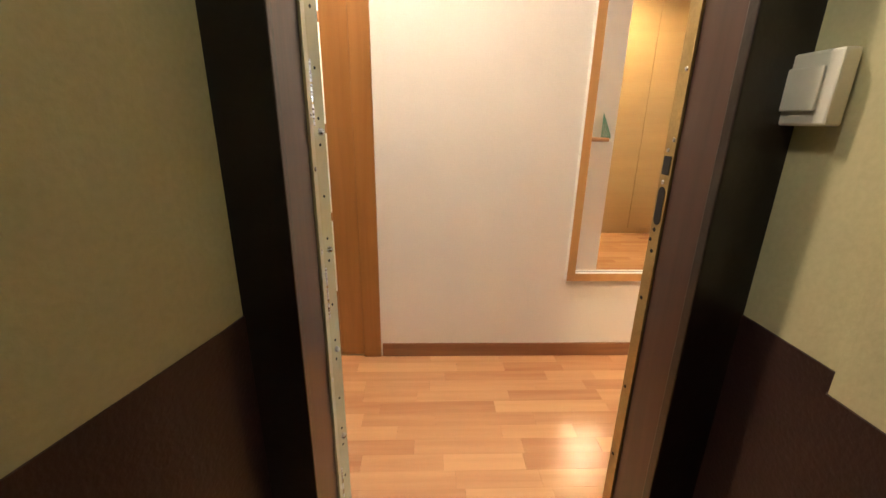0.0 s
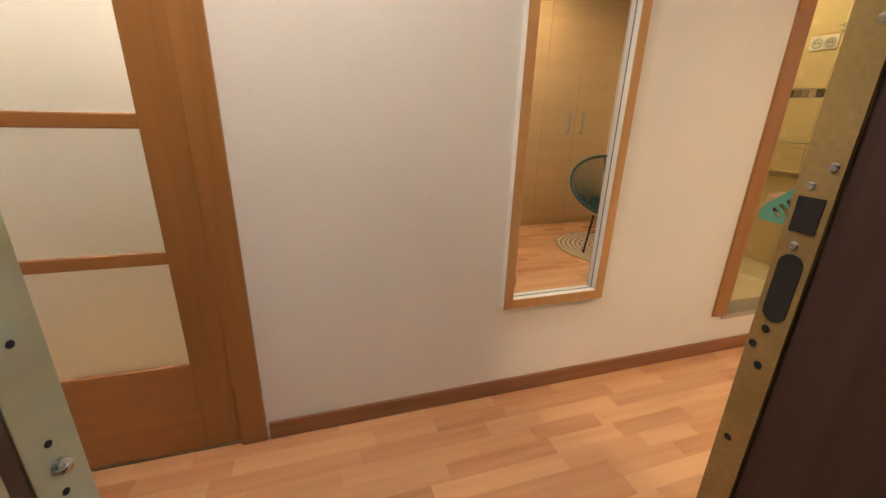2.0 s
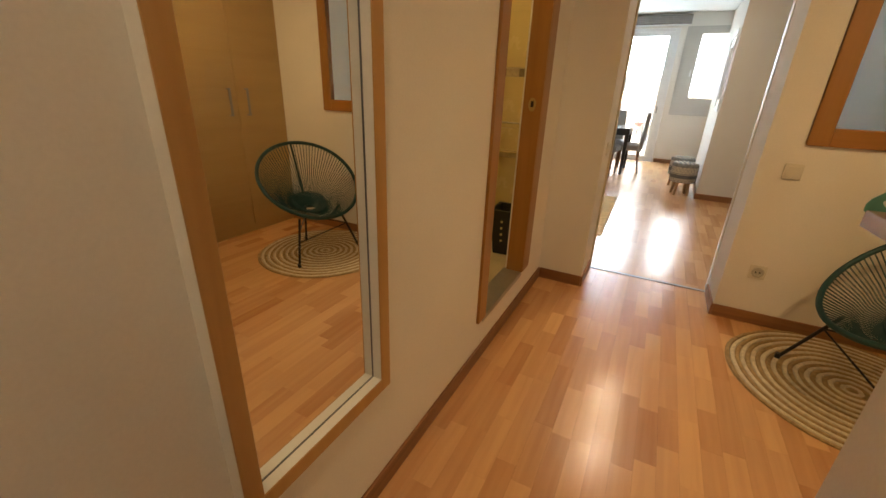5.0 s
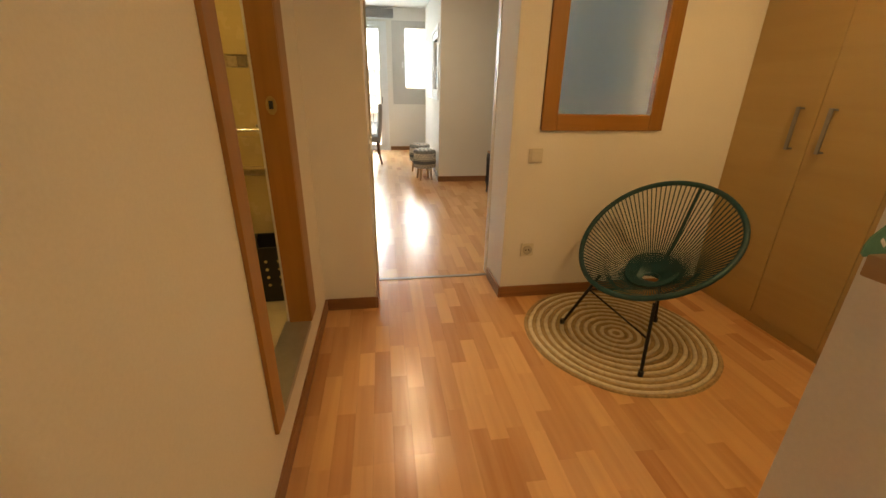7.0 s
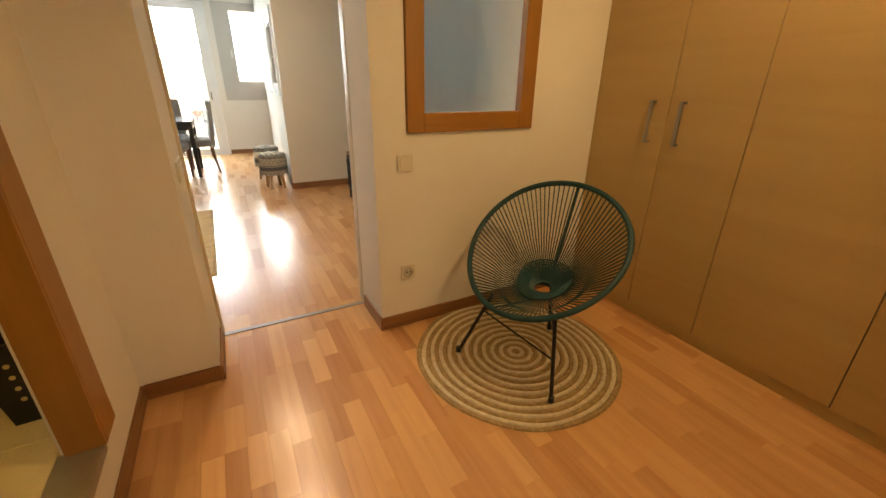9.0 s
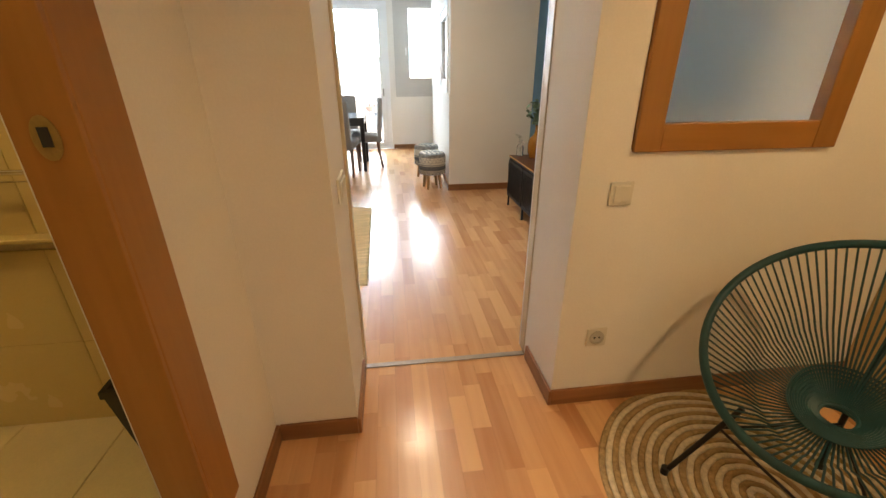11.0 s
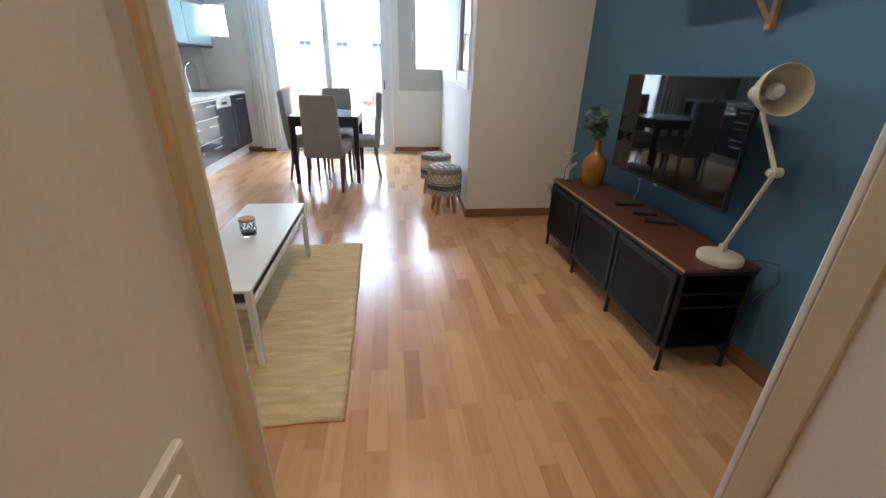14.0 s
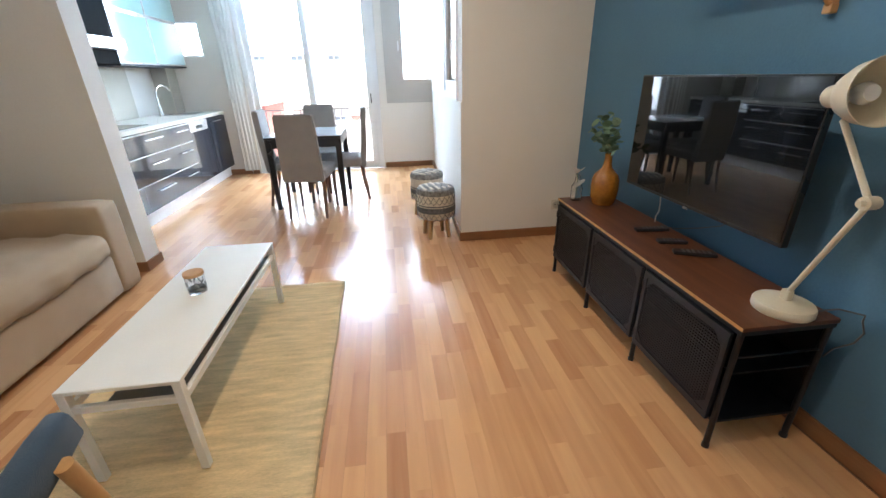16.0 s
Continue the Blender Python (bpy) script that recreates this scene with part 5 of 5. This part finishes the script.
# ---- dining table and chairs ----
dt = thing("dining_table", pose(0, 0, 0), "dark square dining table with a pale glossy top", "dining table")
DX0, DX1, DY0, DY1 = 8.785, 9.565, 2.615, 3.36
part("tabletop", cube(DX0, DX1, DY0, DY1, 0.722, 0.742, 0.003), TABLEDARK, dt)
part("top_glass", cube(DX0 + 0.004, DX1 - 0.004, DY0 + 0.004, DY1 - 0.004, 0.742, 0.747), TABLEGLASS, dt, "pale glossy table surface", None)
for x in (DX0 + 0.004, DX1 - 0.064):
    for y in (DY0 + 0.004, DY1 - 0.064):
        bm = cube(x, x + 0.06, y, y + 0.06, 0, 0.722)
        cx, cy = x + 0.03, y + 0.03
        for v in bm.verts:
            if v.co.z < 0.1:
                v.co.x, v.co.y = cx + (v.co.x - cx) * 0.72, cy + (v.co.y - cy) * 0.72
        bmesh.ops.bevel(bm, geom=bm.edges[:], offset=0.004, segments=2, affect="EDGES")
        part("leg", bm, TABLEDARK, dt)
for a in ((DX0 + 0.06, DX1 - 0.06, DY0 + 0.008, DY0 + 0.026), (DX0 + 0.06, DX1 - 0.06, DY1 - 0.026, DY1 - 0.008), (DX0 + 0.008, DX0 + 0.026, DY0 + 0.06, DY1 - 0.06), (DX1 - 0.026, DX1 - 0.008, DY0 + 0.06, DY1 - 0.06)):
    part("apron", cube(*a, 0.635, 0.722, 0.002), TABLEDARK, dt)


def dining_chair(m):
    """Faces +x from its own middle; backrest at -x."""
    t = thing("dining_chair", m, "dining chair in a grey fabric cover with wooden legs", "chair", "chairs round the dining table")
    part("seat", soft(-0.21, 0.23, -0.215, 0.215, 0.375, 0.478, 0.03, 0.012, 21, 8, 0.003), GREYFAB, t, "", 180)
    bm = cube(-0.028, 0.028, -0.205, 0.205, 0.0, 0.62)
    bmesh.ops.subdivide_edges(bm, edges=bm.edges[:], cuts=8, use_grid_fill=True)
    for v in bm.verts:
        u = v.co.z / 0.62
        v.co.y *= 0.96 - 0.10 * u
        v.co.x += -0.05 * u * u - 0.02 * math.sin(u * 3.1)
        if u > 0.95:
            v.co.x *= 1.0
    bmesh.ops.bevel(bm, geom=[e for e in bm.edges if e.calc_face_angle(0) > 0.8], offset=0.012, segments=3, affect="EDGES")
    b = part("backrest", bm, GREYFAB, t, "", 60)
    b.location = (-0.215, 0, 0.36)
    for x, y, dx in ((0.19, 0.185, 0.0), (0.19, -0.185, 0.0), (-0.20, 0.175, -0.055), (-0.20, -0.175, -0.055)):
        part("leg", rod([(x, y, 0.385), (x + dx * 0.3, y, 0.2), (x + dx, y * 1.02, 0.0)], 0.021, 4, 0.013), WALNUTLEG, t)
    return t


WALNUTLEG = wood("brown_chair_leg", (0.13, 0.055, 0.025), (0.24, 0.115, 0.055), 0.4, "Z", 1.0)
c0 = dining_chair(pose(8.70, 2.945, 0, 0, 0, -6))
copy_thing(c0, pose(9.655, 2.95, 0, 0, 0, 184))
copy_thing(c0, pose(9.20, 2.66, 0, 0, 0, 94))
copy_thing(c0, pose(9.17, 3.20, 0, 0, 0, -88))

# ---- kitchen ----
KY, KB = 4.40, 5.045
KX0, KX1 = 7.64, FX - 0.004
setting("plinth_kitchen", cube(KX0, KX1, KY + 0.05, KB, 0, 0.143), mat("white_plinth", (0.84, 0.84, 0.83), 0.2, scale=9, vary=0.02, bump=0.0), "glossy white kitchen plinth", "plinth")


def handle(x0, x1, z, parent):
    h = part("bar_handle", cube(x0, x1, KY - 0.045, KY - 0.033, z - 0.006, z + 0.006, 0.003), STEEL, parent, "steel bar handle")
    part("handle_post", boxes([(x0 + 0.015, x0 + 0.025, KY - 0.035, KY - 0.019, z - 0.004, z + 0.004), (x1 - 0.025, x1 - 0.015, KY - 0.035, KY - 0.019, z - 0.004, z + 0.004)]), STEEL, h)


def drawers(x0, x1, label):
    t = thing("drawer_unit", pose(0, 0, 0), label, "kitchen cabinet", "kitchen base units")
    part("body", cube(x0 + 0.001, x1 - 0.001, KY, KB, 0.145, 0.848), KITFRONT, t)
    for z0, z1 in ((0.149, 0.395), (0.401, 0.645), (0.651, 0.838)):
        d = part("drawer_front", cube(x0 + 0.002, x1 - 0.002, KY - 0.020, KY - 0.001, z0, z1, 0.001), KITFRONT, t)
        w = min(0.32, (x1 - x0) * 0.62)
        handle((x0 + x1) / 2 - w / 2, (x0 + x1) / 2 + w / 2, (z0 + z1) / 2 + 0.03, d)
        part("edge_trim", cube(x0 + 0.002, x1 - 0.002, KY - 0.0225, KY - 0.0195, z1 - 0.011, z1), WHITE, d, "pale edge strip")


drawers(7.66, 8.46, "wide glossy dark blue drawer unit with steel handles")
drawers(8.46, 9.22, "wide glossy dark blue drawer unit with steel handles")
drawers(9.22, 9.64, "narrow glossy dark blue drawer unit with steel handles")
dw = thing("dishwasher", pose(0, 0, 0), "built-in dishwasher with a steel control panel", "dishwasher")
part("body", cube(9.642, 10.14, KY, KB, 0.145, 0.848), KITFRONT, dw)
part("door", cube(9.645, 10.137, KY - 0.020, KY - 0.001, 0.149, 0.720, 0.001), KITFRONT, dw)
cp = part("control_panel", cube(9.645, 10.137, KY - 0.022, KY - 0.001, 0.724, 0.842, 0.002), STEEL, dw, "brushed steel control panel")
part("grip_recess", cube(9.80, 9.98, KY - 0.024, KY - 0.021, 0.755, 0.79), DARKHOLE, cp)
su = thing("sink_unit", pose(0, 0, 0), "glossy dark blue sink cabinet with one door", "kitchen cabinet", "kitchen base units")
part("body", cube(10.142, KX1, KY, KB, 0.145, 0.848), KITFRONT, su)
sdoor = part("door", cube(10.145, KX1 - 0.002, KY - 0.020, KY - 0.001, 0.149, 0.838, 0.001), KITFRONT, su)
handle(10.30, 10.56, 0.79, sdoor)
wt = thing("worktop", pose(0, 0, 0), "pale smooth kitchen worktop with an inset sink", "worktop")
part("slab", boxes([(KX0, 10.12, KY - 0.03, KB, 0.85, 0.888), (10.12, 10.56, KY - 0.03, KY + 0.12, 0.85, 0.888), (10.12, 10.56, KB - 0.12, KB, 0.85, 0.888), (10.56, KX1, KY - 0.03, KB, 0.85, 0.888)]), COUNTER, wt)
part("sink", boxes([(10.12, 10.56, KY + 0.12, KB - 0.12, 0.852, 0.858), (10.11, 10.57, KY + 0.11, KY + 0.125, 0.858, 0.892), (10.11, 10.57, KB - 0.125, KB - 0.11, 0.858, 0.892),
                    (10.11, 10.125, KY + 0.125, KB - 0.125, 0.858, 0.892), (10.555, 10.57, KY + 0.125, KB - 0.125, 0.858, 0.892)]), STEEL, wt, "stainless steel sink")
hob = thing("hob", pose(0, 0, 0), "black glass hob set in the worktop", "hob")
part("glass", cube(8.42, 9.0, KY + 0.07, KY + 0.53, 0.888, 0.893, 0.002), SCREEN, hob)
tp_ = thing("kitchen_tap", pose(10.06, 4.84, 0.888), "tall curved chrome kitchen tap", "tap")
arc = [(0, 0, 0), (0, 0, 0.24)] + [(0.115 - 0.115 * math.cos(q), -0.06 * (1 - math.cos(q)) / 2, 0.24 + 0.105 * math.sin(q)) for q in np.linspace(0.15, 2.7, 12)]
part("spout", rod(arc, 0.010, 12), CHROME, tp_)
part("body", lathe([(0, 0), (0.028, 0), (0.026, 0.01), (0.022, 0.10), (0.015, 0.12), (0, 0.12)], 24), CHROME, tp_)
part("lever", rod([(0.0, 0, 0.10), (-0.07, -0.03, 0.15)], 0.007, 10, 0.005), CHROME, tp_)
single("splashback", cube(KX0, 9.95, KB - 0.008, KB, 0.89, 1.44, 0.001), SPLASH, "pale glossy splashback behind the hob", "splashback")
single("pipe_casing", cube(10.50, 10.752, 4.86, KB, 0.889, LC - 0.003, 0.004), SPLASH, "beige boxed pipe casing in the kitchen corner", "pipe casing")
UY = 4.70


def upper(x0, x1, z0, z1, label):
    t = thing("wall_cabinet", pose(0, 0, 0), label, "wall cabinet", "kitchen wall cabinets")
    part("body", cube(x0 + 0.001, x1 - 0.001, UY, KB, z0, z1), PVC, t)
    d = part("glass_door", cube(x0 + 0.014, x1 - 0.014, UY - 0.019, UY - 0.001, z0 + 0.014, z1 - 0.014, 0.001), UPPER, t, "frosted aqua glass door")
    part("door_frame", boxes([(x0 + 0.002, x1 - 0.002, UY - 0.021, UY - 0.001, z0 + 0.002, z0 + 0.014), (x0 + 0.002, x1 - 0.002, UY - 0.021, UY - 0.001, z1 - 0.014, z1 - 0.002),
                              (x0 + 0.002, x0 + 0.014, UY - 0.021, UY - 0.001, z0 + 0.014, z1 - 0.014), (x1 - 0.014, x1 - 0.002, UY - 0.021, UY - 0.001, z0 + 0.014, z1 - 0.014)]), STEEL, t)


for a, c in ((9.25, 9.97), (9.97, 10.69)):
    upper(a, c, 1.45, 1.93, "wall cabinet with a frosted aqua glass front")
    upper(a, c, 1.935, 2.42, "upper wall cabinet with a frosted aqua glass front")
part_under = single("under_cabinet_board", cube(9.25, 10.69, UY - 0.018, KB, 1.428, 1.448), BLACKM, "dark board under the wall cabinets", "board")
hd = thing("cooker_hood", pose(0, 0, 0), "black cooker hood with a bright steel strip", "cooker hood")
part("front", cube(8.40, 9.245, UY - 0.03, KB, 1.655, 2.42, 0.002), HOODBLACK, hd, "glossy black front")
part("steel_strip", cube(8.40, 9.245, UY - 0.12, KB, 1.56, 1.655, 0.003), STEEL, hd, "bright steel strip")
part("filter_box", cube(8.42, 9.24, UY - 0.02, KB, 1.44, 1.56, 0.002), HOODBLACK, hd)

# ---- balcony front ----
bd = thing("balcony_door", pose(FX, 0, 0), "white sliding balcony door with two glass leaves", "balcony door")
bd["kind"] = "structure"
part("frame_side", cube(0.02, 0.13, 2.222, 2.30, 0.0, 2.418, 0.004), PVC, bd)
part("frame_side", cube(0.02, 0.13, 3.965, 4.028, 0.0, 2.418, 0.004), PVC, bd)
part("frame_head", cube(0.02, 0.13, 2.30, 3.965, 2.36, 2.418, 0.004), PVC, bd)
part("sill", cube(0.02, 0.15, 2.30, 3.965, 0.0, 0.035, 0.004), PVC, bd)
for y0, y1, xx in ((2.30, 3.20, 0.03), (3.11, 3.965, 0.075)):
    lf = part("sash", boxes([(xx, xx + 0.04, y0, y0 + 0.085, 0.036, 2.358), (xx, xx + 0.04, y1 - 0.075, y1, 0.036, 2.358), (xx, xx + 0.04, y0 + 0.085, y1 - 0.075, 0.036, 0.105), (xx, xx + 0.04, y0 + 0.085, y1 - 0.075, 2.29, 2.358)]), PVC, bd)
    g = part("pane", cube(xx + 0.016, xx + 0.022, y0 + 0.08, y1 - 0.07, 0.10, 2.295), CLEAR, lf, "", None)
    g.visible_shadow = False
part("handle", cube(0.018, 0.031, 2.335, 2.349, 0.93, 1.06, 0.003), BLACKPLASTIC, bd, "small black door handle")
sw = thing("side_window", pose(FX, 0, 0), "white window with a deep pale surround", "window")
sw["kind"] = "structure"
part("frame", boxes([(0.0, 0.08, 1.86, 2.098, 0.942, 2.418), (0.0, 0.08, 1.452, 1.86, 0.942, 1.232), (0.0, 0.08, 1.452, 1.86, 2.318, 2.418)]), SASHSHADE, sw)
part("surround", boxes([(-0.015, 0.0, 2.06, 2.118, 0.922, 2.435), (-0.015, 0.0, 1.462, 2.06, 0.922, 0.955), (-0.015, 0.0, 1.462, 2.06, 2.405, 2.435)]), SASHSHADE, sw)
g = part("pane", cube(0.04, 0.046, 1.452, 1.862, 1.23, 2.32), CLEAR, sw, "", None)
g.visible_shadow = False
part("handle", cube(-0.02, 0.002, 1.905, 1.925, 1.60, 1.72, 0.005), PVC, sw, "white window handle")
lw_ = thing("little_window", pose(FX, 0, 0), "small square white window beside the kitchen", "window")
lw_["kind"] = "structure"
part("frame", boxes([(0.0, 0.06, 4.452, 4.475, 1.562, 1.978), (0.0, 0.06, 4.775, 4.798, 1.562, 1.978), (0.0, 0.06, 4.475, 4.775, 1.562, 1.585), (0.0, 0.06, 4.475, 4.775, 1.955, 1.978)]), PVC, lw_)
g = part("pane", cube(0.03, 0.036, 4.47, 4.78, 1.58, 1.96), CLEAR, lw_, "", None)
g.visible_shadow = False
# window set in the bay's side
bwn = thing("bay_window", pose(7.78, 1.592, 0, 0, 0, -2.55), "white casement window with dark glass in the bay", "window")
bwn["kind"] = "structure"
part("surround", boxes([(0.0, 0.05, -0.01, 0.012, 1.09, 2.03), (0.93, 0.98, -0.01, 0.012, 1.09, 2.03), (0.05, 0.93, -0.01, 0.012, 1.09, 1.14), (0.05, 0.93, -0.01, 0.012, 1.98, 2.03)]), PVC, bwn)
part("sash", boxes([(0.05, 0.14, -0.05, 0.002, 1.14, 1.98), (0.84, 0.93, -0.05, 0.002, 1.14, 1.98), (0.14, 0.84, -0.05, 0.002, 1.14, 1.23), (0.14, 0.84, -0.05, 0.002, 1.89, 1.98)]), PVC, bwn)
part("pane", cube(0.135, 0.845, -0.03, -0.024, 1.225, 1.895), mat("dark_window_glass", (0.02, 0.026, 0.032), 0.06, scale=3, vary=0.1, bump=0.0), bwn, "dark reflecting glass", None)
part("handle", boxes([(0.075, 0.105, 0.0, 0.012, 1.44, 1.52), (0.078, 0.102, 0.012, 0.040, 1.50, 1.52), (0.078, 0.102, 0.030, 0.044, 1.38, 1.52)]), PVC, bwn, "white window handle")
part("strap_box", cube(1.05, 1.09, 0.0, 0.015, 1.36, 1.44, 0.003), PVC, bwn)

# ---- curtain and blind ----
bm = bmesh.new()
cols = []
for k in range(61):
    y = 4.035 + 0.20 * k / 60
    xx = FX - 0.060 + 0.007 * math.sin(k * 0.42) + 0.003 * math.sin(k * 0.95 + 1)
    cols.append([bm.verts.new((xx + 0.01 * math.sin(z * 2 + k * 0.1), y + (0.05 if z > 2 else 0) * (k / 60 - 0.5), z)) for z in np.linspace(0.06, 2.44, 12)])
for a, c in zip(cols, cols[1:]):
    for j in range(11):
        bm.faces.new((a[j], c[j], c[j + 1], a[j + 1]))
cn = thing("curtain", pose(0, 0, 0), "thin white curtain gathered beside the balcony door", "curtain")
part("cloth", bm, CURTAIN, cn, "", 180)
part("rail", rod([(FX - 0.07, 2.15, 2.455), (FX - 0.07, 4.36, 2.455)], 0.012, 12), PVC, cn)
part("rail_holder", boxes([(FX - 0.08, FX, 4.33, 4.345, 2.445, 2.465), (FX - 0.08, FX, 2.17, 2.185, 2.445, 2.465)]), PVC, cn)
part("cord", rod([(FX - 0.04, 4.22, 2.44), (FX - 0.035, 4.26, 1.5), (FX - 0.03, 4.20, 0.6), (FX - 0.035, 4.16, 0.12), (FX - 0.05, 4.13, 0.02)], 0.003, 6), WHITECABLE, cn)
rb = thing("roman_blind", pose(FX, 0, 0), "grey fabric roman blind drawn up over the door", "blind")
for k in range(5):
    part("fold", soft(-0.10 + 0.006 * k, -0.012, 2.08, 3.95, 2.47 + 0.030 * k, 2.505 + 0.030 * k, 0.012, 0.004, 30 + k, 7, 0.006), GREYFAB, rb, "", 180)

# ---- living-room ceiling spots and hall lamp ----
for x in (5.36, 6.35):
    s = thing("ceiling_spot", pose(x, 2.12, LC), "small round white recessed ceiling spot", "ceiling light", "ceiling spots")
    part("ring", lathe([(0.046, -0.001), (0.06, -0.001), (0.062, -0.006), (0.058, -0.012), (0.046, -0.010)], 32), WHITE, s)
    part("lens", lathe([(0, -0.004), (0.045, -0.004), (0.045, -0.002)], 24), glow("spot_lens", (1.0, 0.8, 0.55), 2.7), s)

# ---- outside ----
setting("balcony_floor", cube(FX + 0.2, 12.05, 0.6, 6.0, -0.35, -0.20), FACADE, "pale balcony floor slab", "balcony floor")
rail = thing("balcony_railing", pose(11.95, 0, -0.20), "thin dark iron balcony railing", "railing")
part("top_rail", cube(-0.012, 0.012, 0.6, 6.0, 0.985, 1.0, 0.003), RAIL, rail)
part("bottom_rail", cube(-0.012, 0.012, 0.6, 6.0, 0.08, 0.10), RAIL, rail)
bar_mesh = mesh_of("bar", rod([(0, 0, 0.0), (0, 0, 0.985)], 0.0065, 8), RAIL, 60)
for k in range(48):
    piece("bar", bar_mesh, (0, 0.66 + k * 0.112, 0), rail)
fpot = thing("flower_pot", pose(11.83, 2.66, 0.60), "small terracotta bowl hanging on the balcony railing", "flower pot")
part("hanger", rod([(0.10, 0, 0.20), (0.115, 0, 0.215), (0.135, 0, 0.20), (0.10, 0, 0.19), (0.09, 0, 0.08)], 0.004, 6), RAIL, fpot)
part("bowl", lathe([(0, 0), (0.05, 0), (0.085, 0.05), (0.095, 0.085), (0.088, 0.085), (0.05, 0.02), (0, 0.018)], 24), PALETERRA, fpot)


def far_house(x, y0, y1, z1, material, label, cols_, rows_, base=-9.0, seed=0):
    h = thing("apartment_building", pose(x, (y0 + y1) / 2, base), label, "building")
    w = (y1 - y0) / 2
    part("wall", cube(0, 6, -w, w, 0, z1 - base), material, h, "", None)
    part("roof", cube(-0.4, 6.2, -w - 0.2, w + 0.2, z1 - base, z1 - base + 0.25), FACADE, h, "flat roof edge", None)
    pw, ph = 2 * w / cols_, (z1 - base) / rows_
    for i in range(cols_):
        for j in range(rows_):
            cy, cz = -w + pw * (i + 0.5), ph * (j + 0.52)
            wn = part("window", boxes([(-0.06, 0.02, cy - 0.52, cy - 0.45, cz - 0.75, cz + 0.75), (-0.06, 0.02, cy + 0.45, cy + 0.52, cz - 0.75, cz + 0.75), (-0.06, 0.02, cy - 0.45, cy + 0.45, cz + 0.68, cz + 0.75),
                                       (-0.10, 0.02, cy - 0.52, cy + 0.52, cz - 0.80, cz - 0.72), (-0.05, 0.02, cy - 0.03, cy + 0.03, cz - 0.72, cz + 0.68)]), PVC, h, "", None)
            part("pane", cube(-0.012, 0.0, cy - 0.45, cy + 0.45, cz - 0.72, cz + 0.68), FARGLASS, wn, "", None)
            if j % 2 == 1 and cols_ > 1:
                part("balcony", boxes([(-0.9, -0.02, cy - 0.9, cy + 0.9, cz - 0.98, cz - 0.86), (-0.9, -0.87, cy - 0.9, cy + 0.9, cz - 0.1, cz - 0.06), (-0.9, -0.87, cy - 0.9, cy + 0.9, cz - 0.86, cz - 0.80)]
                                      + [(-0.895, -0.875, cy - 0.88 + 0.22 * q, cy - 0.86 + 0.22 * q, cz - 0.80, cz - 0.1) for q in range(9)]), FACADE, h, "", None)


far_house(44.0, -20, 14, 8.6, FACADE, "pale apartment building across the street with small balconies", 11, 7)
far_house(38.0, 11.1, 12.4, -0.5, BRICKRED, "narrow red rendered building across the street", 1, 3)
setting("backdrop_sky", cube(120, 121, -220, 220, -9, 130), glow("hazy_sky", (0.74, 0.87, 1.0), 4.0), "bright hazy daytime sky", "sky")
setting("street", cube(FX + 0.3, 400, -300, 300, -9.2, -9.0), GROUND, "grey street far below the balcony", "street")

# ---- floor strips: pieces picked near the walk, the rest joined ----
ROW = 0.0745


def inside(x, y):
    if PX1 <= x <= FX and BW <= y <= 5.05:
        return not (x > 7.6 and y < 1.6 - (x - 7.6) * 0.0446 - 0.02)
    if PX0 <= x < PX1:
        return (PYS - 0.01 <= y <= PYN + 0.01) or (x < NE and 0.1 < y < PYS)
    return -0.6 <= x < PX0 and (1.60 <= y <= NW if x < 2.36 else 0.1 <= y <= NW) and not (x < 2.36 and y < 1.71 and not 0.82 < x < 1.52)


rng = random.Random(11)
strips, near = [], []
y = 0.0
while y < 5.05:
    x = -0.7 - rng.random() * 0.4
    while x < FX:
        length = rng.choice((0.24, 0.30, 0.36, 0.42, 0.50))
        mid = (x + length / 2, y + ROW / 2)
        a, c = x, min(x + length, FX)
        # keep only the part over the floor
        xs = [q for q in np.arange(a, c + 1e-6, 0.01) if inside(q, mid[1])]
        if len(xs) > 3 and xs[-1] > xs[0]:
            if 2.36 <= xs[0] and xs[-1] <= 5.9 and 1.66 < y < 2.6 and len(near) < 300 and len(xs) * 0.01 > length - 0.015:
                near.append((mid[0], mid[1], length))
            else:
                strips.append((xs[0], xs[-1] + (0.0 if len(xs) * 0.01 > length else 0.005), y, y + ROW))
        x += length
    y += ROW
bm = bmesh.new()
for a, c, y0, y1 in strips:
    box(bm, a + 0.0002, c - 0.0002, y0 + 0.0002, y1 - 0.0002, -0.004, 0.0)
far = part("floor_strips", bm, FLOOR, bpy.data.objects["floor"], "", None)
far["kind"] = "stuff"
plank_mesh = {}
for cx, cy, length in near:
    if length not in plank_mesh:
        plank_mesh[length] = mesh_of("floor_strip", cube(-length / 2 + 0.0002, length / 2 - 0.0002, -ROW / 2 + 0.0002, ROW / 2 - 0.0002, -0.004, 0), FLOOR)
    piece("floor_strip", plank_mesh[length], (cx, cy, 0), bpy.data.objects["floor"])
